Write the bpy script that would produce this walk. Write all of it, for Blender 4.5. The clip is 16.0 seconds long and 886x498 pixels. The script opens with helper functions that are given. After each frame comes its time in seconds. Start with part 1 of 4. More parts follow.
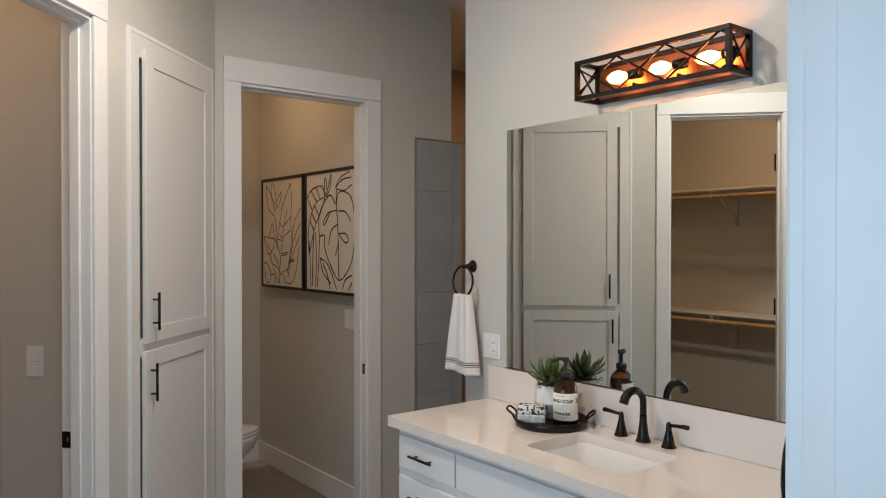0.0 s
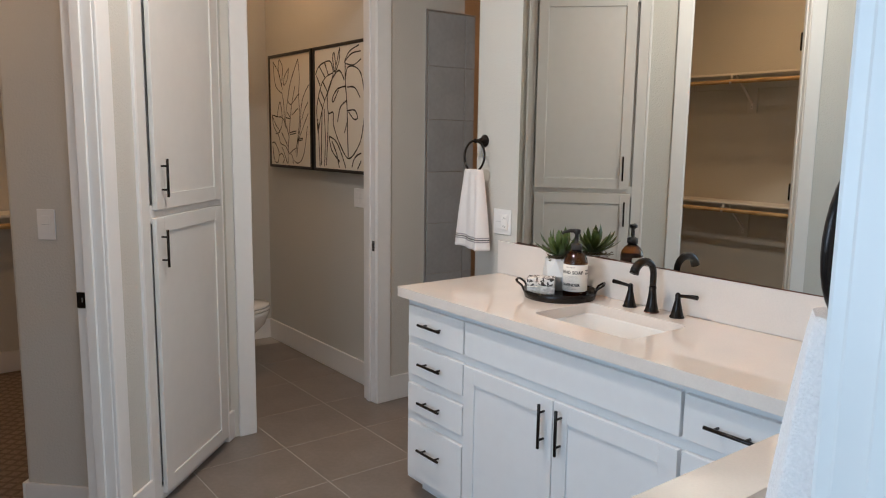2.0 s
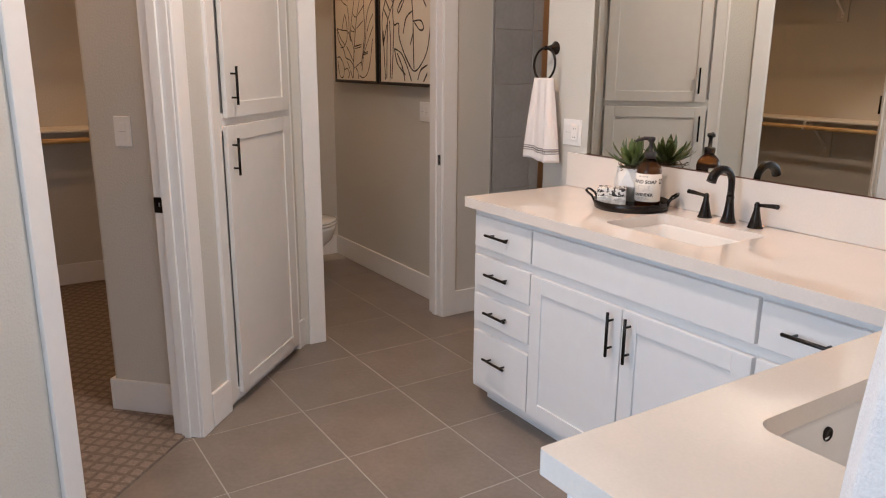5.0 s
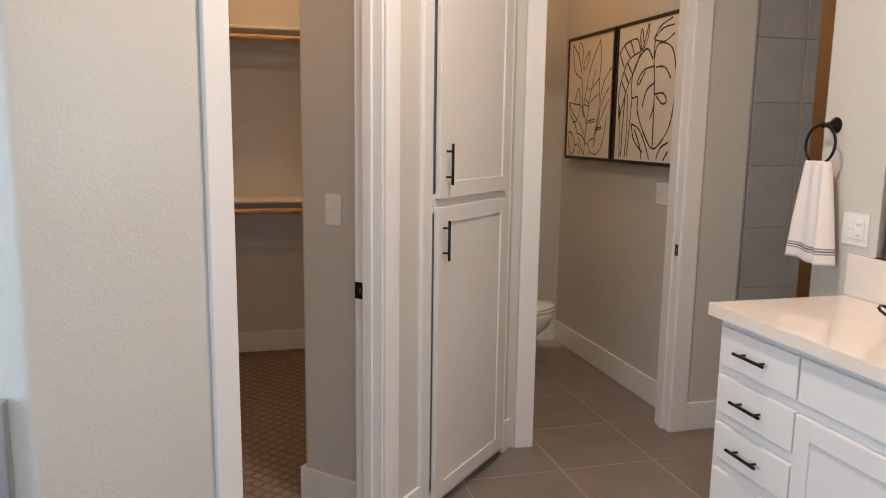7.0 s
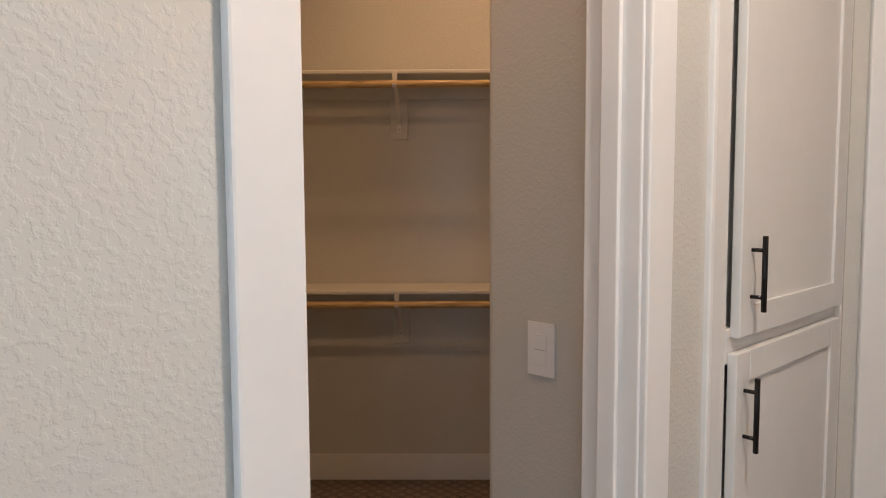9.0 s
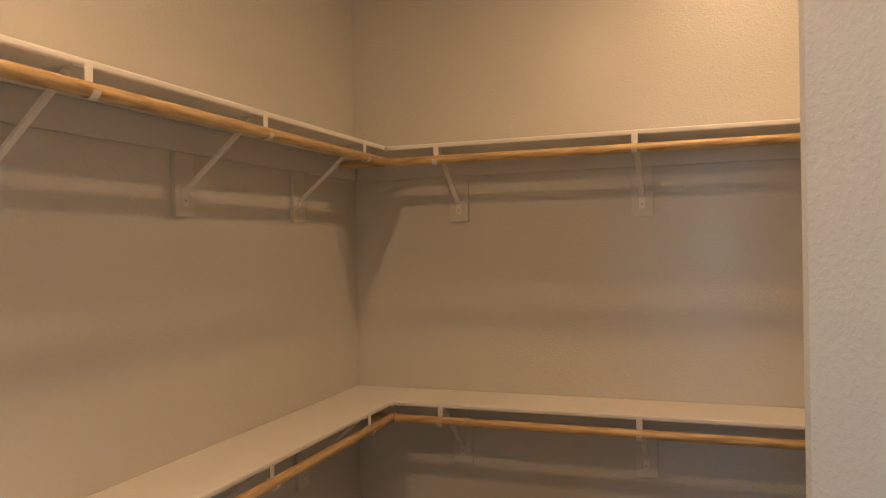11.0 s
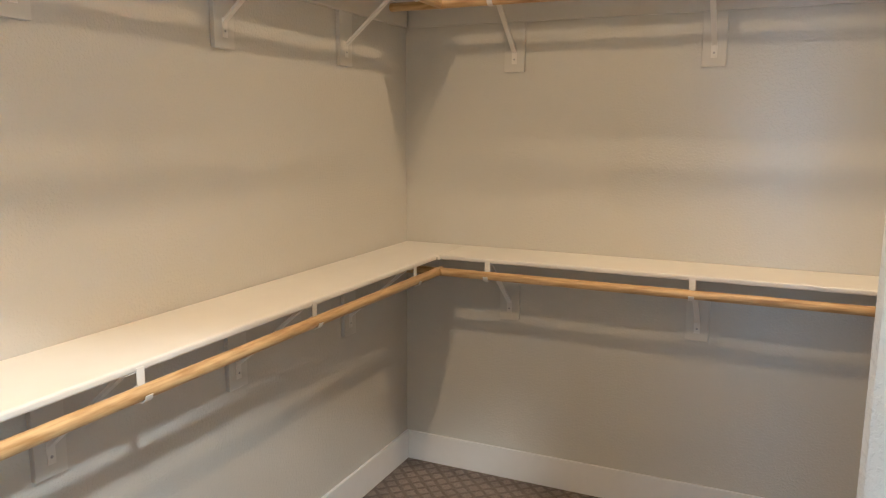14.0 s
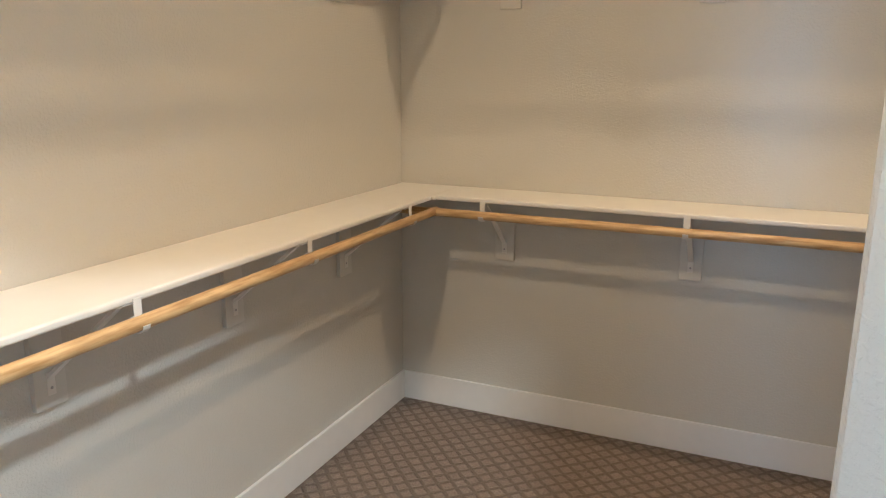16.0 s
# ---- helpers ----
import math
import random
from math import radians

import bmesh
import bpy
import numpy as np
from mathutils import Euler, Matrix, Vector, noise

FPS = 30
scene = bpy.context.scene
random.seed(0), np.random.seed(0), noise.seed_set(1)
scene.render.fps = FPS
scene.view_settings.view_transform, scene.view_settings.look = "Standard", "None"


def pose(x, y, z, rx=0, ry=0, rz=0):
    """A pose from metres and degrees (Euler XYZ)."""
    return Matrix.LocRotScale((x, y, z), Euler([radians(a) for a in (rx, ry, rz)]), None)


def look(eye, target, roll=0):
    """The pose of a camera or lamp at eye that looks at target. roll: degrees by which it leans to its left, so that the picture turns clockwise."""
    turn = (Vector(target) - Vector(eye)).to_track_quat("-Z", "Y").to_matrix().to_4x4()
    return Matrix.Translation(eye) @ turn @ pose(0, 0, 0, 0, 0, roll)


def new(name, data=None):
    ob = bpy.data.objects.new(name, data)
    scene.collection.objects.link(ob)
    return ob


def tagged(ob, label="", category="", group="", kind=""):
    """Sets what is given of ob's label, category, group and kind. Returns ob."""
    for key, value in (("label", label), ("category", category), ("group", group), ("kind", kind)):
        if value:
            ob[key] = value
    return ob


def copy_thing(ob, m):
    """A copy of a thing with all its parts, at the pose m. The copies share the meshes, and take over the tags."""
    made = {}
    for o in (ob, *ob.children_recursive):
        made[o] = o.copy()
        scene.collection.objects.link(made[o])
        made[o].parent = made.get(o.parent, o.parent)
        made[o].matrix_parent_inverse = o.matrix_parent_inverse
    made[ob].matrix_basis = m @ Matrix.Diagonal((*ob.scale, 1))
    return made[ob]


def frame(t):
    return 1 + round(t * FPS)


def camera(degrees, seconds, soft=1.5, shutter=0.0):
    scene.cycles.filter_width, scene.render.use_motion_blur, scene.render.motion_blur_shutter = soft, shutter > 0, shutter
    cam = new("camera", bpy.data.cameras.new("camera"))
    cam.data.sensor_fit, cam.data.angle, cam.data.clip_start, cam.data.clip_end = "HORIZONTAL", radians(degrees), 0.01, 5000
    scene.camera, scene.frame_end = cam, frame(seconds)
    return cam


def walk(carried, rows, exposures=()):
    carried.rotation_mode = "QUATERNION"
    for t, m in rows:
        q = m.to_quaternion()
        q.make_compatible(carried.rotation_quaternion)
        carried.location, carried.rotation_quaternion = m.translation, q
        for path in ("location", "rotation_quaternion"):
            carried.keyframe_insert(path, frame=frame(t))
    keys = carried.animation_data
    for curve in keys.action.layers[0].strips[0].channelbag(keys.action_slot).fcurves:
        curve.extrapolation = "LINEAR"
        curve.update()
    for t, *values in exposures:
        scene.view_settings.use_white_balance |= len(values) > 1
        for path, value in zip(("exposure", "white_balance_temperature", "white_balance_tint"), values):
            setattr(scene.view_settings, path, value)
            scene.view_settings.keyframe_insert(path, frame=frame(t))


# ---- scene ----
cam = camera(61.8, 16.0, 1.1)
PATH = [
    (0, (0.201, -0.023, 1.621), (1.43, 1.554, 1.603), 0.0),
    (0.5, (0.206, -0.013, 1.598), (1.443, 1.557, 1.52), 0.1),
    (1, (0.206, 0.002, 1.575), (1.435, 1.573, 1.427), 0.3),
    (1.5, (0.205, 0.007, 1.544), (1.423, 1.578, 1.325), 0.6),
    (2, (0.21, 0.007, 1.514), (1.41, 1.579, 1.22), 0.8),
    (2.5, (0.207, 0.012, 1.492), (1.387, 1.586, 1.13), 0.7),
    (3, (0.203, 0.015, 1.464), (1.359, 1.592, 1.042), 0.6),
    (3.2, (0.201, 0.016, 1.464), (1.348, 1.592, 1.017), 0.6),
    (5.3, (0.198, 0.034, 1.44), (1.2, 1.694, 0.952), 0.5),
    (5.5, (0.206, 0.043, 1.448), (1.168, 1.733, 0.983), 0.5),
    (6, (0.248, 0.112, 1.466), (1.073, 1.888, 1.059), 0.5),
    (6.5, (0.338, 0.24, 1.473), (1.009, 2.09, 1.116), 0.7),
    (7, (0.391, 0.389, 1.464), (0.901, 2.297, 1.151), 0.8),
    (7.5, (0.408, 0.645, 1.462), (0.761, 2.594, 1.186), 0.7),
    (8, (0.421, 0.957, 1.486), (0.649, 2.928, 1.236), 0.6),
    (8.5, (0.502, 1.294, 1.497), (0.595, 3.281, 1.289), -0.0),
    (9, (0.51, 1.547, 1.518), (0.485, 3.54, 1.354), -0.3),
    (9.5, (0.474, 1.805, 1.593), (0.285, 3.796, 1.478), -0.5),
    (9.7, (0.458, 1.899, 1.612), (0.209, 3.881, 1.517), -0.8),
    (11.8, (0.514, 2.34, 1.661), (-0.326, 4.155, 1.671), -0.5),
    (12, (0.514, 2.342, 1.649), (-0.34, 4.15, 1.637), -0.5),
    (12.5, (0.52, 2.349, 1.618), (-0.353, 4.146, 1.535), -0.2),
    (13, (0.507, 2.35, 1.597), (-0.349, 4.149, 1.431), 0.1),
    (13.5, (0.494, 2.359, 1.565), (-0.34, 4.16, 1.314), 0.3),
    (14, (0.498, 2.366, 1.538), (-0.318, 4.163, 1.214), 0.3),
    (14.5, (0.501, 2.364, 1.519), (-0.305, 4.153, 1.135), 0.4),
    (15, (0.493, 2.363, 1.499), (-0.306, 4.147, 1.075), 0.3),
    (15.5, (0.493, 2.361, 1.492), (-0.301, 4.142, 1.045), 0.3),
    (16, (0.502, 2.358, 1.494), (-0.291, 4.137, 1.042), 0.3),
]
EXPOSURES = [(0, -0.5, 5480, 6), (2, -0.26, 5450, 8), (3.2, -0.18, 5680, 11), (5.3, -0.06, 6000, 17), (6.2, -0.05, 5950, 12), (8, -0.08, 6150, 15), (9, -0.18, 5850, 12), (9.7, -0.23, 5600, 10), (11.8, 1.12, 5500, 4), (12.5, 1.17, 5040, 2), (14, 1.45, 4500, -3), (16, 1.47, 4430, -4)]
walk(cam, [(t, look(eye, target, roll)) for t, eye, target, roll in PATH], EXPOSURES)

# ---- light and air ----
world = bpy.data.worlds.new("world")
scene.world = world
world.use_nodes = True
wn = world.node_tree.nodes
sky = wn.new("ShaderNodeTexSky")
sky.sky_type = "NISHITA"
sky.sun_disc = False
sky.sun_elevation = radians(48)
sky.sun_rotation = radians(60)
wn["Background"].inputs["Strength"].default_value = 0.1
world.node_tree.links.new(sky.outputs["Color"], wn["Background"].inputs["Color"])

sun = new("sun", bpy.data.lights.new("sun", "SUN"))
sun.data.energy, sun.data.angle, sun.data.color = 2.0, radians(0.5), (1, 0.95, 0.88)
sun.matrix_world = look((6, 4, 9), (0, 0, 0))


def area_lamp(name, eye, target, w, h, watts, color):
    ob = new(name, bpy.data.lights.new(name, "AREA"))
    ob.data.shape, ob.data.size, ob.data.size_y = "RECTANGLE", w, h
    ob.data.energy, ob.data.color = watts, color
    ob.matrix_world = look(eye, target)
    return ob


def disk_lamp(name, x, y, z, size, watts, color):
    ob = new(name, bpy.data.lights.new(name, "AREA"))
    ob.data.shape, ob.data.size = "DISK", size
    ob.data.energy, ob.data.color = watts, color
    ob.matrix_world = look((x, y, z), (x, y + 0.0001, 0))
    return ob


WARM = (1.0, 0.55, 0.24)
DAY = (0.77, 0.905, 1.0)
area_lamp("bath_window_light", (-1.66, 0.95, 1.6), (2, 1.1, 1.3), 1.4, 1.5, 45, DAY)
area_lamp("bedroom_window_light", (0.35, -2.75, 1.5), (0.45, 2, 1.2), 2.3, 1.6, 66, DAY)
disk_lamp("closet_light_a", 0.62, 4.57, 2.985, 0.085, 9.5, WARM)
disk_lamp("closet_light_b", -0.25, 3.00, 2.985, 0.085, 12, WARM)
disk_lamp("water_closet_light", 1.95, 4.4, 2.985, 0.14, 8, WARM)
disk_lamp("shower_light", 3.7, 3.6, 2.985, 0.14, 13, WARM)
# added warm fill for the bath; no ceiling lamp is seen there
disk_lamp("bath_warm_fill", 1.15, 2.0, 2.985, 0.14, 39, (1.0, 0.80, 0.60))


# ---- materials ----
def material(name, color, rough=0.5, metal=0.0, grain=0.0, grain_scale=60.0, bump=0.0, bump_scale=120.0, stain=0.0, stain_scale=2.5, coat=0.0, spread=0.0):
    m = bpy.data.materials.new(name)
    m.use_nodes = True
    nt = m.node_tree
    n, l = nt.nodes, nt.links
    b = n["Principled BSDF"]
    b.inputs["Base Color"].default_value = (*color, 1)
    b.inputs["Roughness"].default_value = rough
    b.inputs["Metallic"].default_value = metal
    b.inputs["Coat Weight"].default_value = coat
    co = n.new("ShaderNodeTexCoord")
    last = None
    for amount, scale in ((grain, grain_scale), (stain, stain_scale)):
        if not amount:
            continue
        tex = n.new("ShaderNodeTexNoise")
        tex.inputs["Scale"].default_value = scale
        tex.inputs["Detail"].default_value = 4
        l.new(co.outputs["Object"], tex.inputs["Vector"])
        ramp = n.new("ShaderNodeMapRange")
        ramp.inputs["From Min"].default_value, ramp.inputs["From Max"].default_value = 0.3, 0.7
        ramp.inputs["To Min"].default_value, ramp.inputs["To Max"].default_value = 1 - amount, 1 + amount
        l.new(tex.outputs["Fac"], ramp.inputs["Value"])
        hsv = n.new("ShaderNodeHueSaturation")
        if last is None:
            hsv.inputs["Color"].default_value = (*color, 1)
        else:
            l.new(last, hsv.inputs["Color"])
        l.new(ramp.outputs["Result"], hsv.inputs["Value"])
        last = hsv.outputs["Color"]
    if spread:
        info = n.new("ShaderNodeObjectInfo")
        ramp = n.new("ShaderNodeMapRange")
        ramp.inputs["To Min"].default_value, ramp.inputs["To Max"].default_value = 1 - spread, 1 + spread
        l.new(info.outputs["Random"], ramp.inputs["Value"])
        hsv = n.new("ShaderNodeHueSaturation")
        if last is None:
            hsv.inputs["Color"].default_value = (*color, 1)
        else:
            l.new(last, hsv.inputs["Color"])
        l.new(ramp.outputs["Result"], hsv.inputs["Value"])
        last = hsv.outputs["Color"]
    if last is not None:
        l.new(last, b.inputs["Base Color"])
    if bump:
        tex = n.new("ShaderNodeTexNoise")
        tex.inputs["Scale"].default_value = bump_scale
        tex.inputs["Detail"].default_value = 3
        l.new(co.outputs["Object"], tex.inputs["Vector"])
        bm_ = n.new("ShaderNodeBump")
        bm_.inputs["Strength"].default_value = bump
        bm_.inputs["Distance"].default_value = 0.002
        l.new(tex.outputs["Fac"], bm_.inputs["Height"])
        l.new(bm_.outputs["Normal"], b.inputs["Normal"])
    return m


def knockdown(name, color):
    """Satin wall paint over a hand-sprayed knockdown texture."""
    m = material(name, color, 0.26, stain=0.02, stain_scale=1.3)
    n, l = m.node_tree.nodes, m.node_tree.links
    b = n["Principled BSDF"]
    co = n.new("ShaderNodeTexCoord")
    tex = n.new("ShaderNodeTexNoise")
    tex.inputs["Scale"].default_value, tex.inputs["Detail"].default_value = 112, 3
    ramp = n.new("ShaderNodeValToRGB")
    ramp.color_ramp.elements[0].position, ramp.color_ramp.elements[1].position = 0.47, 0.60
    fine = n.new("ShaderNodeTexNoise")
    fine.inputs["Scale"].default_value = 260
    add = n.new("ShaderNodeMath")
    add.operation = "MULTIPLY_ADD"
    add.inputs[1].default_value = 0.25
    bp = n.new("ShaderNodeBump")
    bp.inputs["Strength"].default_value, bp.inputs["Distance"].default_value = 0.36, 0.0013
    l.new(co.outputs["Object"], tex.inputs["Vector"])
    l.new(co.outputs["Object"], fine.inputs["Vector"])
    l.new(tex.outputs["Fac"], ramp.inputs["Fac"])
    l.new(fine.outputs["Fac"], add.inputs[0])
    l.new(ramp.outputs["Color"], add.inputs[2])
    l.new(add.outputs["Value"], bp.inputs["Height"])
    l.new(bp.outputs["Normal"], b.inputs["Normal"])
    return m


def wood(name, dark, light):
    m = material(name, light, 0.38)
    n, l = m.node_tree.nodes, m.node_tree.links
    co = n.new("ShaderNodeTexCoord")
    mp = n.new("ShaderNodeMapping")
    mp.inputs["Scale"].default_value = (6, 6, 0.6)
    tex = n.new("ShaderNodeTexNoise")
    tex.inputs["Scale"].default_value, tex.inputs["Detail"].default_value = 14, 6
    ramp = n.new("ShaderNodeValToRGB")
    ramp.color_ramp.elements[0].color, ramp.color_ramp.elements[1].color = (*dark, 1), (*light, 1)
    ramp.color_ramp.elements[0].position, ramp.color_ramp.elements[1].position = 0.32, 0.6
    l.new(co.outputs["Object"], mp.inputs["Vector"])
    l.new(mp.outputs["Vector"], tex.inputs["Vector"])
    l.new(tex.outputs["Fac"], ramp.inputs["Fac"])
    l.new(ramp.outputs["Color"], n["Principled BSDF"].inputs["Base Color"])
    return m


def carpet_material():
    """Cut-and-loop carpet with a lattice of diamonds."""
    m = material("carpet_pile", (0.25, 0.2, 0.165), 0.95)
    n, l = m.node_tree.nodes, m.node_tree.links
    b = n["Principled BSDF"]
    co = n.new("ShaderNodeTexCoord")
    mp = n.new("ShaderNodeMapping")
    mp.inputs["Rotation"].default_value = (0, 0, radians(45))
    ck = n.new("ShaderNodeTexBrick")
    ck.offset = 0.0
    ck.inputs["Scale"].default_value = 1.0
    ck.inputs["Brick Width"].default_value, ck.inputs["Row Height"].default_value = 0.053, 0.053
    ck.inputs["Mortar Size"].default_value, ck.inputs["Mortar Smooth"].default_value = 0.011, 0.6
    ck.inputs["Color1"].default_value = (0.27, 0.218, 0.18, 1)
    ck.inputs["Color2"].default_value = (0.245, 0.198, 0.164, 1)
    ck.inputs["Mortar"].default_value = (0.175, 0.138, 0.112, 1)
    fine = n.new("ShaderNodeTexNoise")
    fine.inputs["Scale"].default_value, fine.inputs["Detail"].default_value = 240, 3
    mul = n.new("ShaderNodeMixRGB")
    mul.blend_type = "OVERLAY"
    mul.inputs["Fac"].default_value = 0.75
    wob = n.new("ShaderNodeTexNoise")
    wob.inputs["Scale"].default_value = 30
    warp = n.new("ShaderNodeVectorMath")
    warp.operation = "MULTIPLY_ADD"
    warp.inputs[1].default_value = (0.012, 0.012, 0)
    l.new(co.outputs["Object"], wob.inputs["Vector"])
    l.new(wob.outputs["Color"], warp.inputs[0])
    l.new(co.outputs["Object"], warp.inputs[2])
    l.new(warp.outputs["Vector"], mp.inputs["Vector"])
    l.new(mp.outputs["Vector"], ck.inputs["Vector"])
    l.new(co.outputs["Object"], fine.inputs["Vector"])
    l.new(ck.outputs["Color"], mul.inputs["Color1"])
    l.new(fine.outputs["Fac"], mul.inputs["Color2"])
    l.new(mul.outputs["Color"], b.inputs["Base Color"])
    sub = n.new("ShaderNodeMath")
    sub.operation = "SUBTRACT"
    l.new(fine.outputs["Fac"], sub.inputs[0])
    l.new(ck.outputs["Fac"], sub.inputs[1])
    bp = n.new("ShaderNodeBump")
    bp.inputs["Strength"].default_value, bp.inputs["Distance"].default_value = 0.9, 0.006
    l.new(sub.outputs["Value"], bp.inputs["Height"])
    l.new(bp.outputs["Normal"], b.inputs["Normal"])
    return m


def terry(name, color):
    return material(name, color, 0.95, grain=0.05, grain_scale=300, bump=0.9, bump_scale=420)


def glass(name, color, rough=0.0):
    m = material(name, color, rough)
    b = m.node_tree.nodes["Principled BSDF"]
    b.inputs["Transmission Weight"].default_value, b.inputs["IOR"].default_value = 1.0, 1.45
    return m


def glow(name, color, strength):
    m = material(name, color, 0.4)
    b = m.node_tree.nodes["Principled BSDF"]
    b.inputs["Emission Color"].default_value, b.inputs["Emission Strength"].default_value = (*color, 1), strength
    return m


WALL = knockdown("greige_wall_paint", (0.60, 0.585, 0.54))
CEIL = knockdown("white_ceiling_paint", (0.72, 0.71, 0.68))
TRIM = material("white_trim_paint", (0.78, 0.77, 0.755), 0.32, grain=0.012, grain_scale=25, bump=0.03, bump_scale=40)
LINEN = material("warm_white_cabinet_paint", (0.70, 0.685, 0.66), 0.36, grain=0.015, grain_scale=18, bump=0.04, bump_scale=60)
VANITY = material("white_vanity_paint", (0.77, 0.78, 0.79), 0.34, grain=0.012, grain_scale=18, bump=0.04, bump_scale=60)
QUARTZ = material("white_quartz", (0.78, 0.718, 0.66), 0.09, grain=0.02, grain_scale=160, stain=0.02, stain_scale=7, coat=0.3)
CERAMIC = material("white_ceramic", (0.82, 0.81, 0.79), 0.08, coat=0.4, stain=0.01)
FLOOR_TILE = material("taupe_porcelain", (0.205, 0.172, 0.148), 0.34, grain=0.07, grain_scale=55, stain=0.10, stain_scale=5, bump=0.10, bump_scale=90, spread=0.05)
GROUT = material("pale_grout", (0.42, 0.395, 0.36), 0.9, grain=0.08, grain_scale=90, bump=0.3)
WALL_TILE = material("grey_wall_porcelain", (0.36, 0.37, 0.375), 0.33, grain=0.05, grain_scale=40, stain=0.06, stain_scale=6, spread=0.05)
TAN_TILE = material("tan_shower_porcelain", (0.42, 0.33, 0.25), 0.35, grain=0.06, stain=0.08, spread=0.06)
BLACK = material("oiled_bronze", (0.018, 0.014, 0.012), 0.26, metal=0.6, grain=0.2, grain_scale=60, bump=0.05)
BRONZE_EDGE = material("worn_copper_edge", (0.18, 0.08, 0.05), 0.35, metal=0.9, grain=0.2)
CARPET = carpet_material()
ROD = wood("pine_rod", (0.36, 0.22, 0.085), (0.60, 0.43, 0.21))
SHELF = material("white_shelf_paint", (0.74, 0.72, 0.68), 0.45, grain=0.015, grain_scale=12, bump=0.05, bump_scale=60)
BOARD = material("greige_board_paint", (0.60, 0.585, 0.54), 0.42, grain=0.01, bump=0.05, bump_scale=60)
MIRROR = material("silvered_mirror", (0.75, 0.77, 0.74), 0.0, metal=1.0)
PLASTIC = material("white_switch_plastic", (0.80, 0.79, 0.77), 0.3, grain=0.01)
GREY_METAL = material("brushed_grey_metal", (0.42, 0.42, 0.43), 0.35, metal=0.8, grain=0.08, grain_scale=120)
PANE = material("pale_panel", (0.55, 0.58, 0.62), 0.25, grain=0.02)
CANVAS = material("ivory_canvas", (0.72, 0.67, 0.58), 0.85, grain=0.03, grain_scale=250, bump=0.25, bump_scale=500)
INK = material("brown_black_ink", (0.035, 0.026, 0.02), 0.75, grain=0.3, grain_scale=90)
FRAME_BLACK = material("black_frame_wood", (0.014, 0.012, 0.012), 0.45, grain=0.2)
TOWEL = terry("white_terry", (0.80, 0.76, 0.74))
STRIPE = terry("charcoal_towel_stripe", (0.10, 0.085, 0.09))
STRIPE_GREY = terry("grey_towel_stripe", (0.35, 0.33, 0.33))


# ---- building blocks ----
def box(bm, lo, hi, bevel=0.0, seg=1, m=None):
    cx = [(a + b) / 2 for a, b in zip(lo, hi)]
    size = [abs(b - a) for a, b in zip(lo, hi)]
    got = bmesh.ops.create_cube(bm, size=1.0, matrix=Matrix.Translation(cx) @ Matrix.Diagonal((*size, 1)))
    verts = got["verts"]
    if bevel:
        edges = list({e for v in verts for e in v.link_edges})
        r = bmesh.ops.bevel(bm, geom=edges, offset=min(bevel, min(size) * 0.45), segments=seg, profile=0.5, affect="EDGES")
        verts = list({v for f in r["faces"] for v in f.verts} | {v for v in verts if v.is_valid})
    if m is not None:
        bmesh.ops.transform(bm, matrix=m, verts=verts)
    return verts


def ring_mesh(bm, rings, closed=False, cap=True):
    """Skin over rings of equal count."""
    made = [[bm.verts.new(p) for p in ring] for ring in rings]
    k = len(rings[0])
    pairs = list(zip(made, made[1:])) + ([(made[-1], made[0])] if closed else [])
    for a, b in pairs:
        for i in range(k):
            bm.faces.new((a[i], a[(i + 1) % k], b[(i + 1) % k], b[i])).smooth = True
    if cap and not closed:
        bm.faces.new(list(reversed(made[0])))
        bm.faces.new(made[-1])


def lathe(bm, profile, k=24, m=None):
    m = m or Matrix()
    ring_mesh(bm, [[m @ Vector((r * math.cos(2 * math.pi * i / k), r * math.sin(2 * math.pi * i / k), z)) for i in range(k)] for r, z in profile])


def tube(bm, points, radius, k=10, closed=False):
    pts = [Vector(p) for p in points]
    rings = []
    side = None
    for i, p in enumerate(pts):
        a = pts[i - 1] if i or closed else p
        b = pts[(i + 1) % len(pts)] if i < len(pts) - 1 or closed else p
        d = (b - a).normalized()
        if side is None:
            side = d.orthogonal().normalized()
        side = (side - d * side.dot(d)).normalized()
        up = d.cross(side)
        r = radius[i] if isinstance(radius, (list, tuple)) else radius
        rings.append([p + r * (math.cos(2 * math.pi * j / k) * side + math.sin(2 * math.pi * j / k) * up) for j in range(k)])
    ring_mesh(bm, rings, closed)


def prism(bm, outline, z0, z1):
    """An upright solid over a plan outline."""
    low = [bm.verts.new((x, y, z0)) for x, y in outline]
    top = [bm.verts.new((x, y, z1)) for x, y in outline]
    k = len(outline)
    for i in range(k):
        bm.faces.new((low[i], low[(i + 1) % k], top[(i + 1) % k], top[i]))
    bm.faces.new(list(reversed(low)))
    bm.faces.new(top)


def finish(bm, name, mat, parent=None, m=None):
    bmesh.ops.recalc_face_normals(bm, faces=bm.faces)
    me = bpy.data.meshes.new(name)
    bm.to_mesh(me)
    bm.free()
    me.materials.append(mat)
    ob = new(name, me)
    if m is not None:
        ob.matrix_basis = m
    if parent is not None:
        ob.parent = parent
    return ob


def part(name, bm, mat, parent, label="", m=None):
    ob = finish(bm, name, mat, parent, m)
    return tagged(ob, label) if label else ob


def part_boxes(name, boxes, mat, parent=None, bevel=0.0, seg=1, label="", m=None):
    bm = bmesh.new()
    for lo, hi in boxes:
        box(bm, lo, hi, bevel, seg)
    return part(name, bm, mat, parent, label, m)


def thing(name, label, category, m=None, group="", kind=""):
    ob = new(name)
    ob.matrix_basis = m or Matrix()
    return tagged(ob, label, category, group, kind)


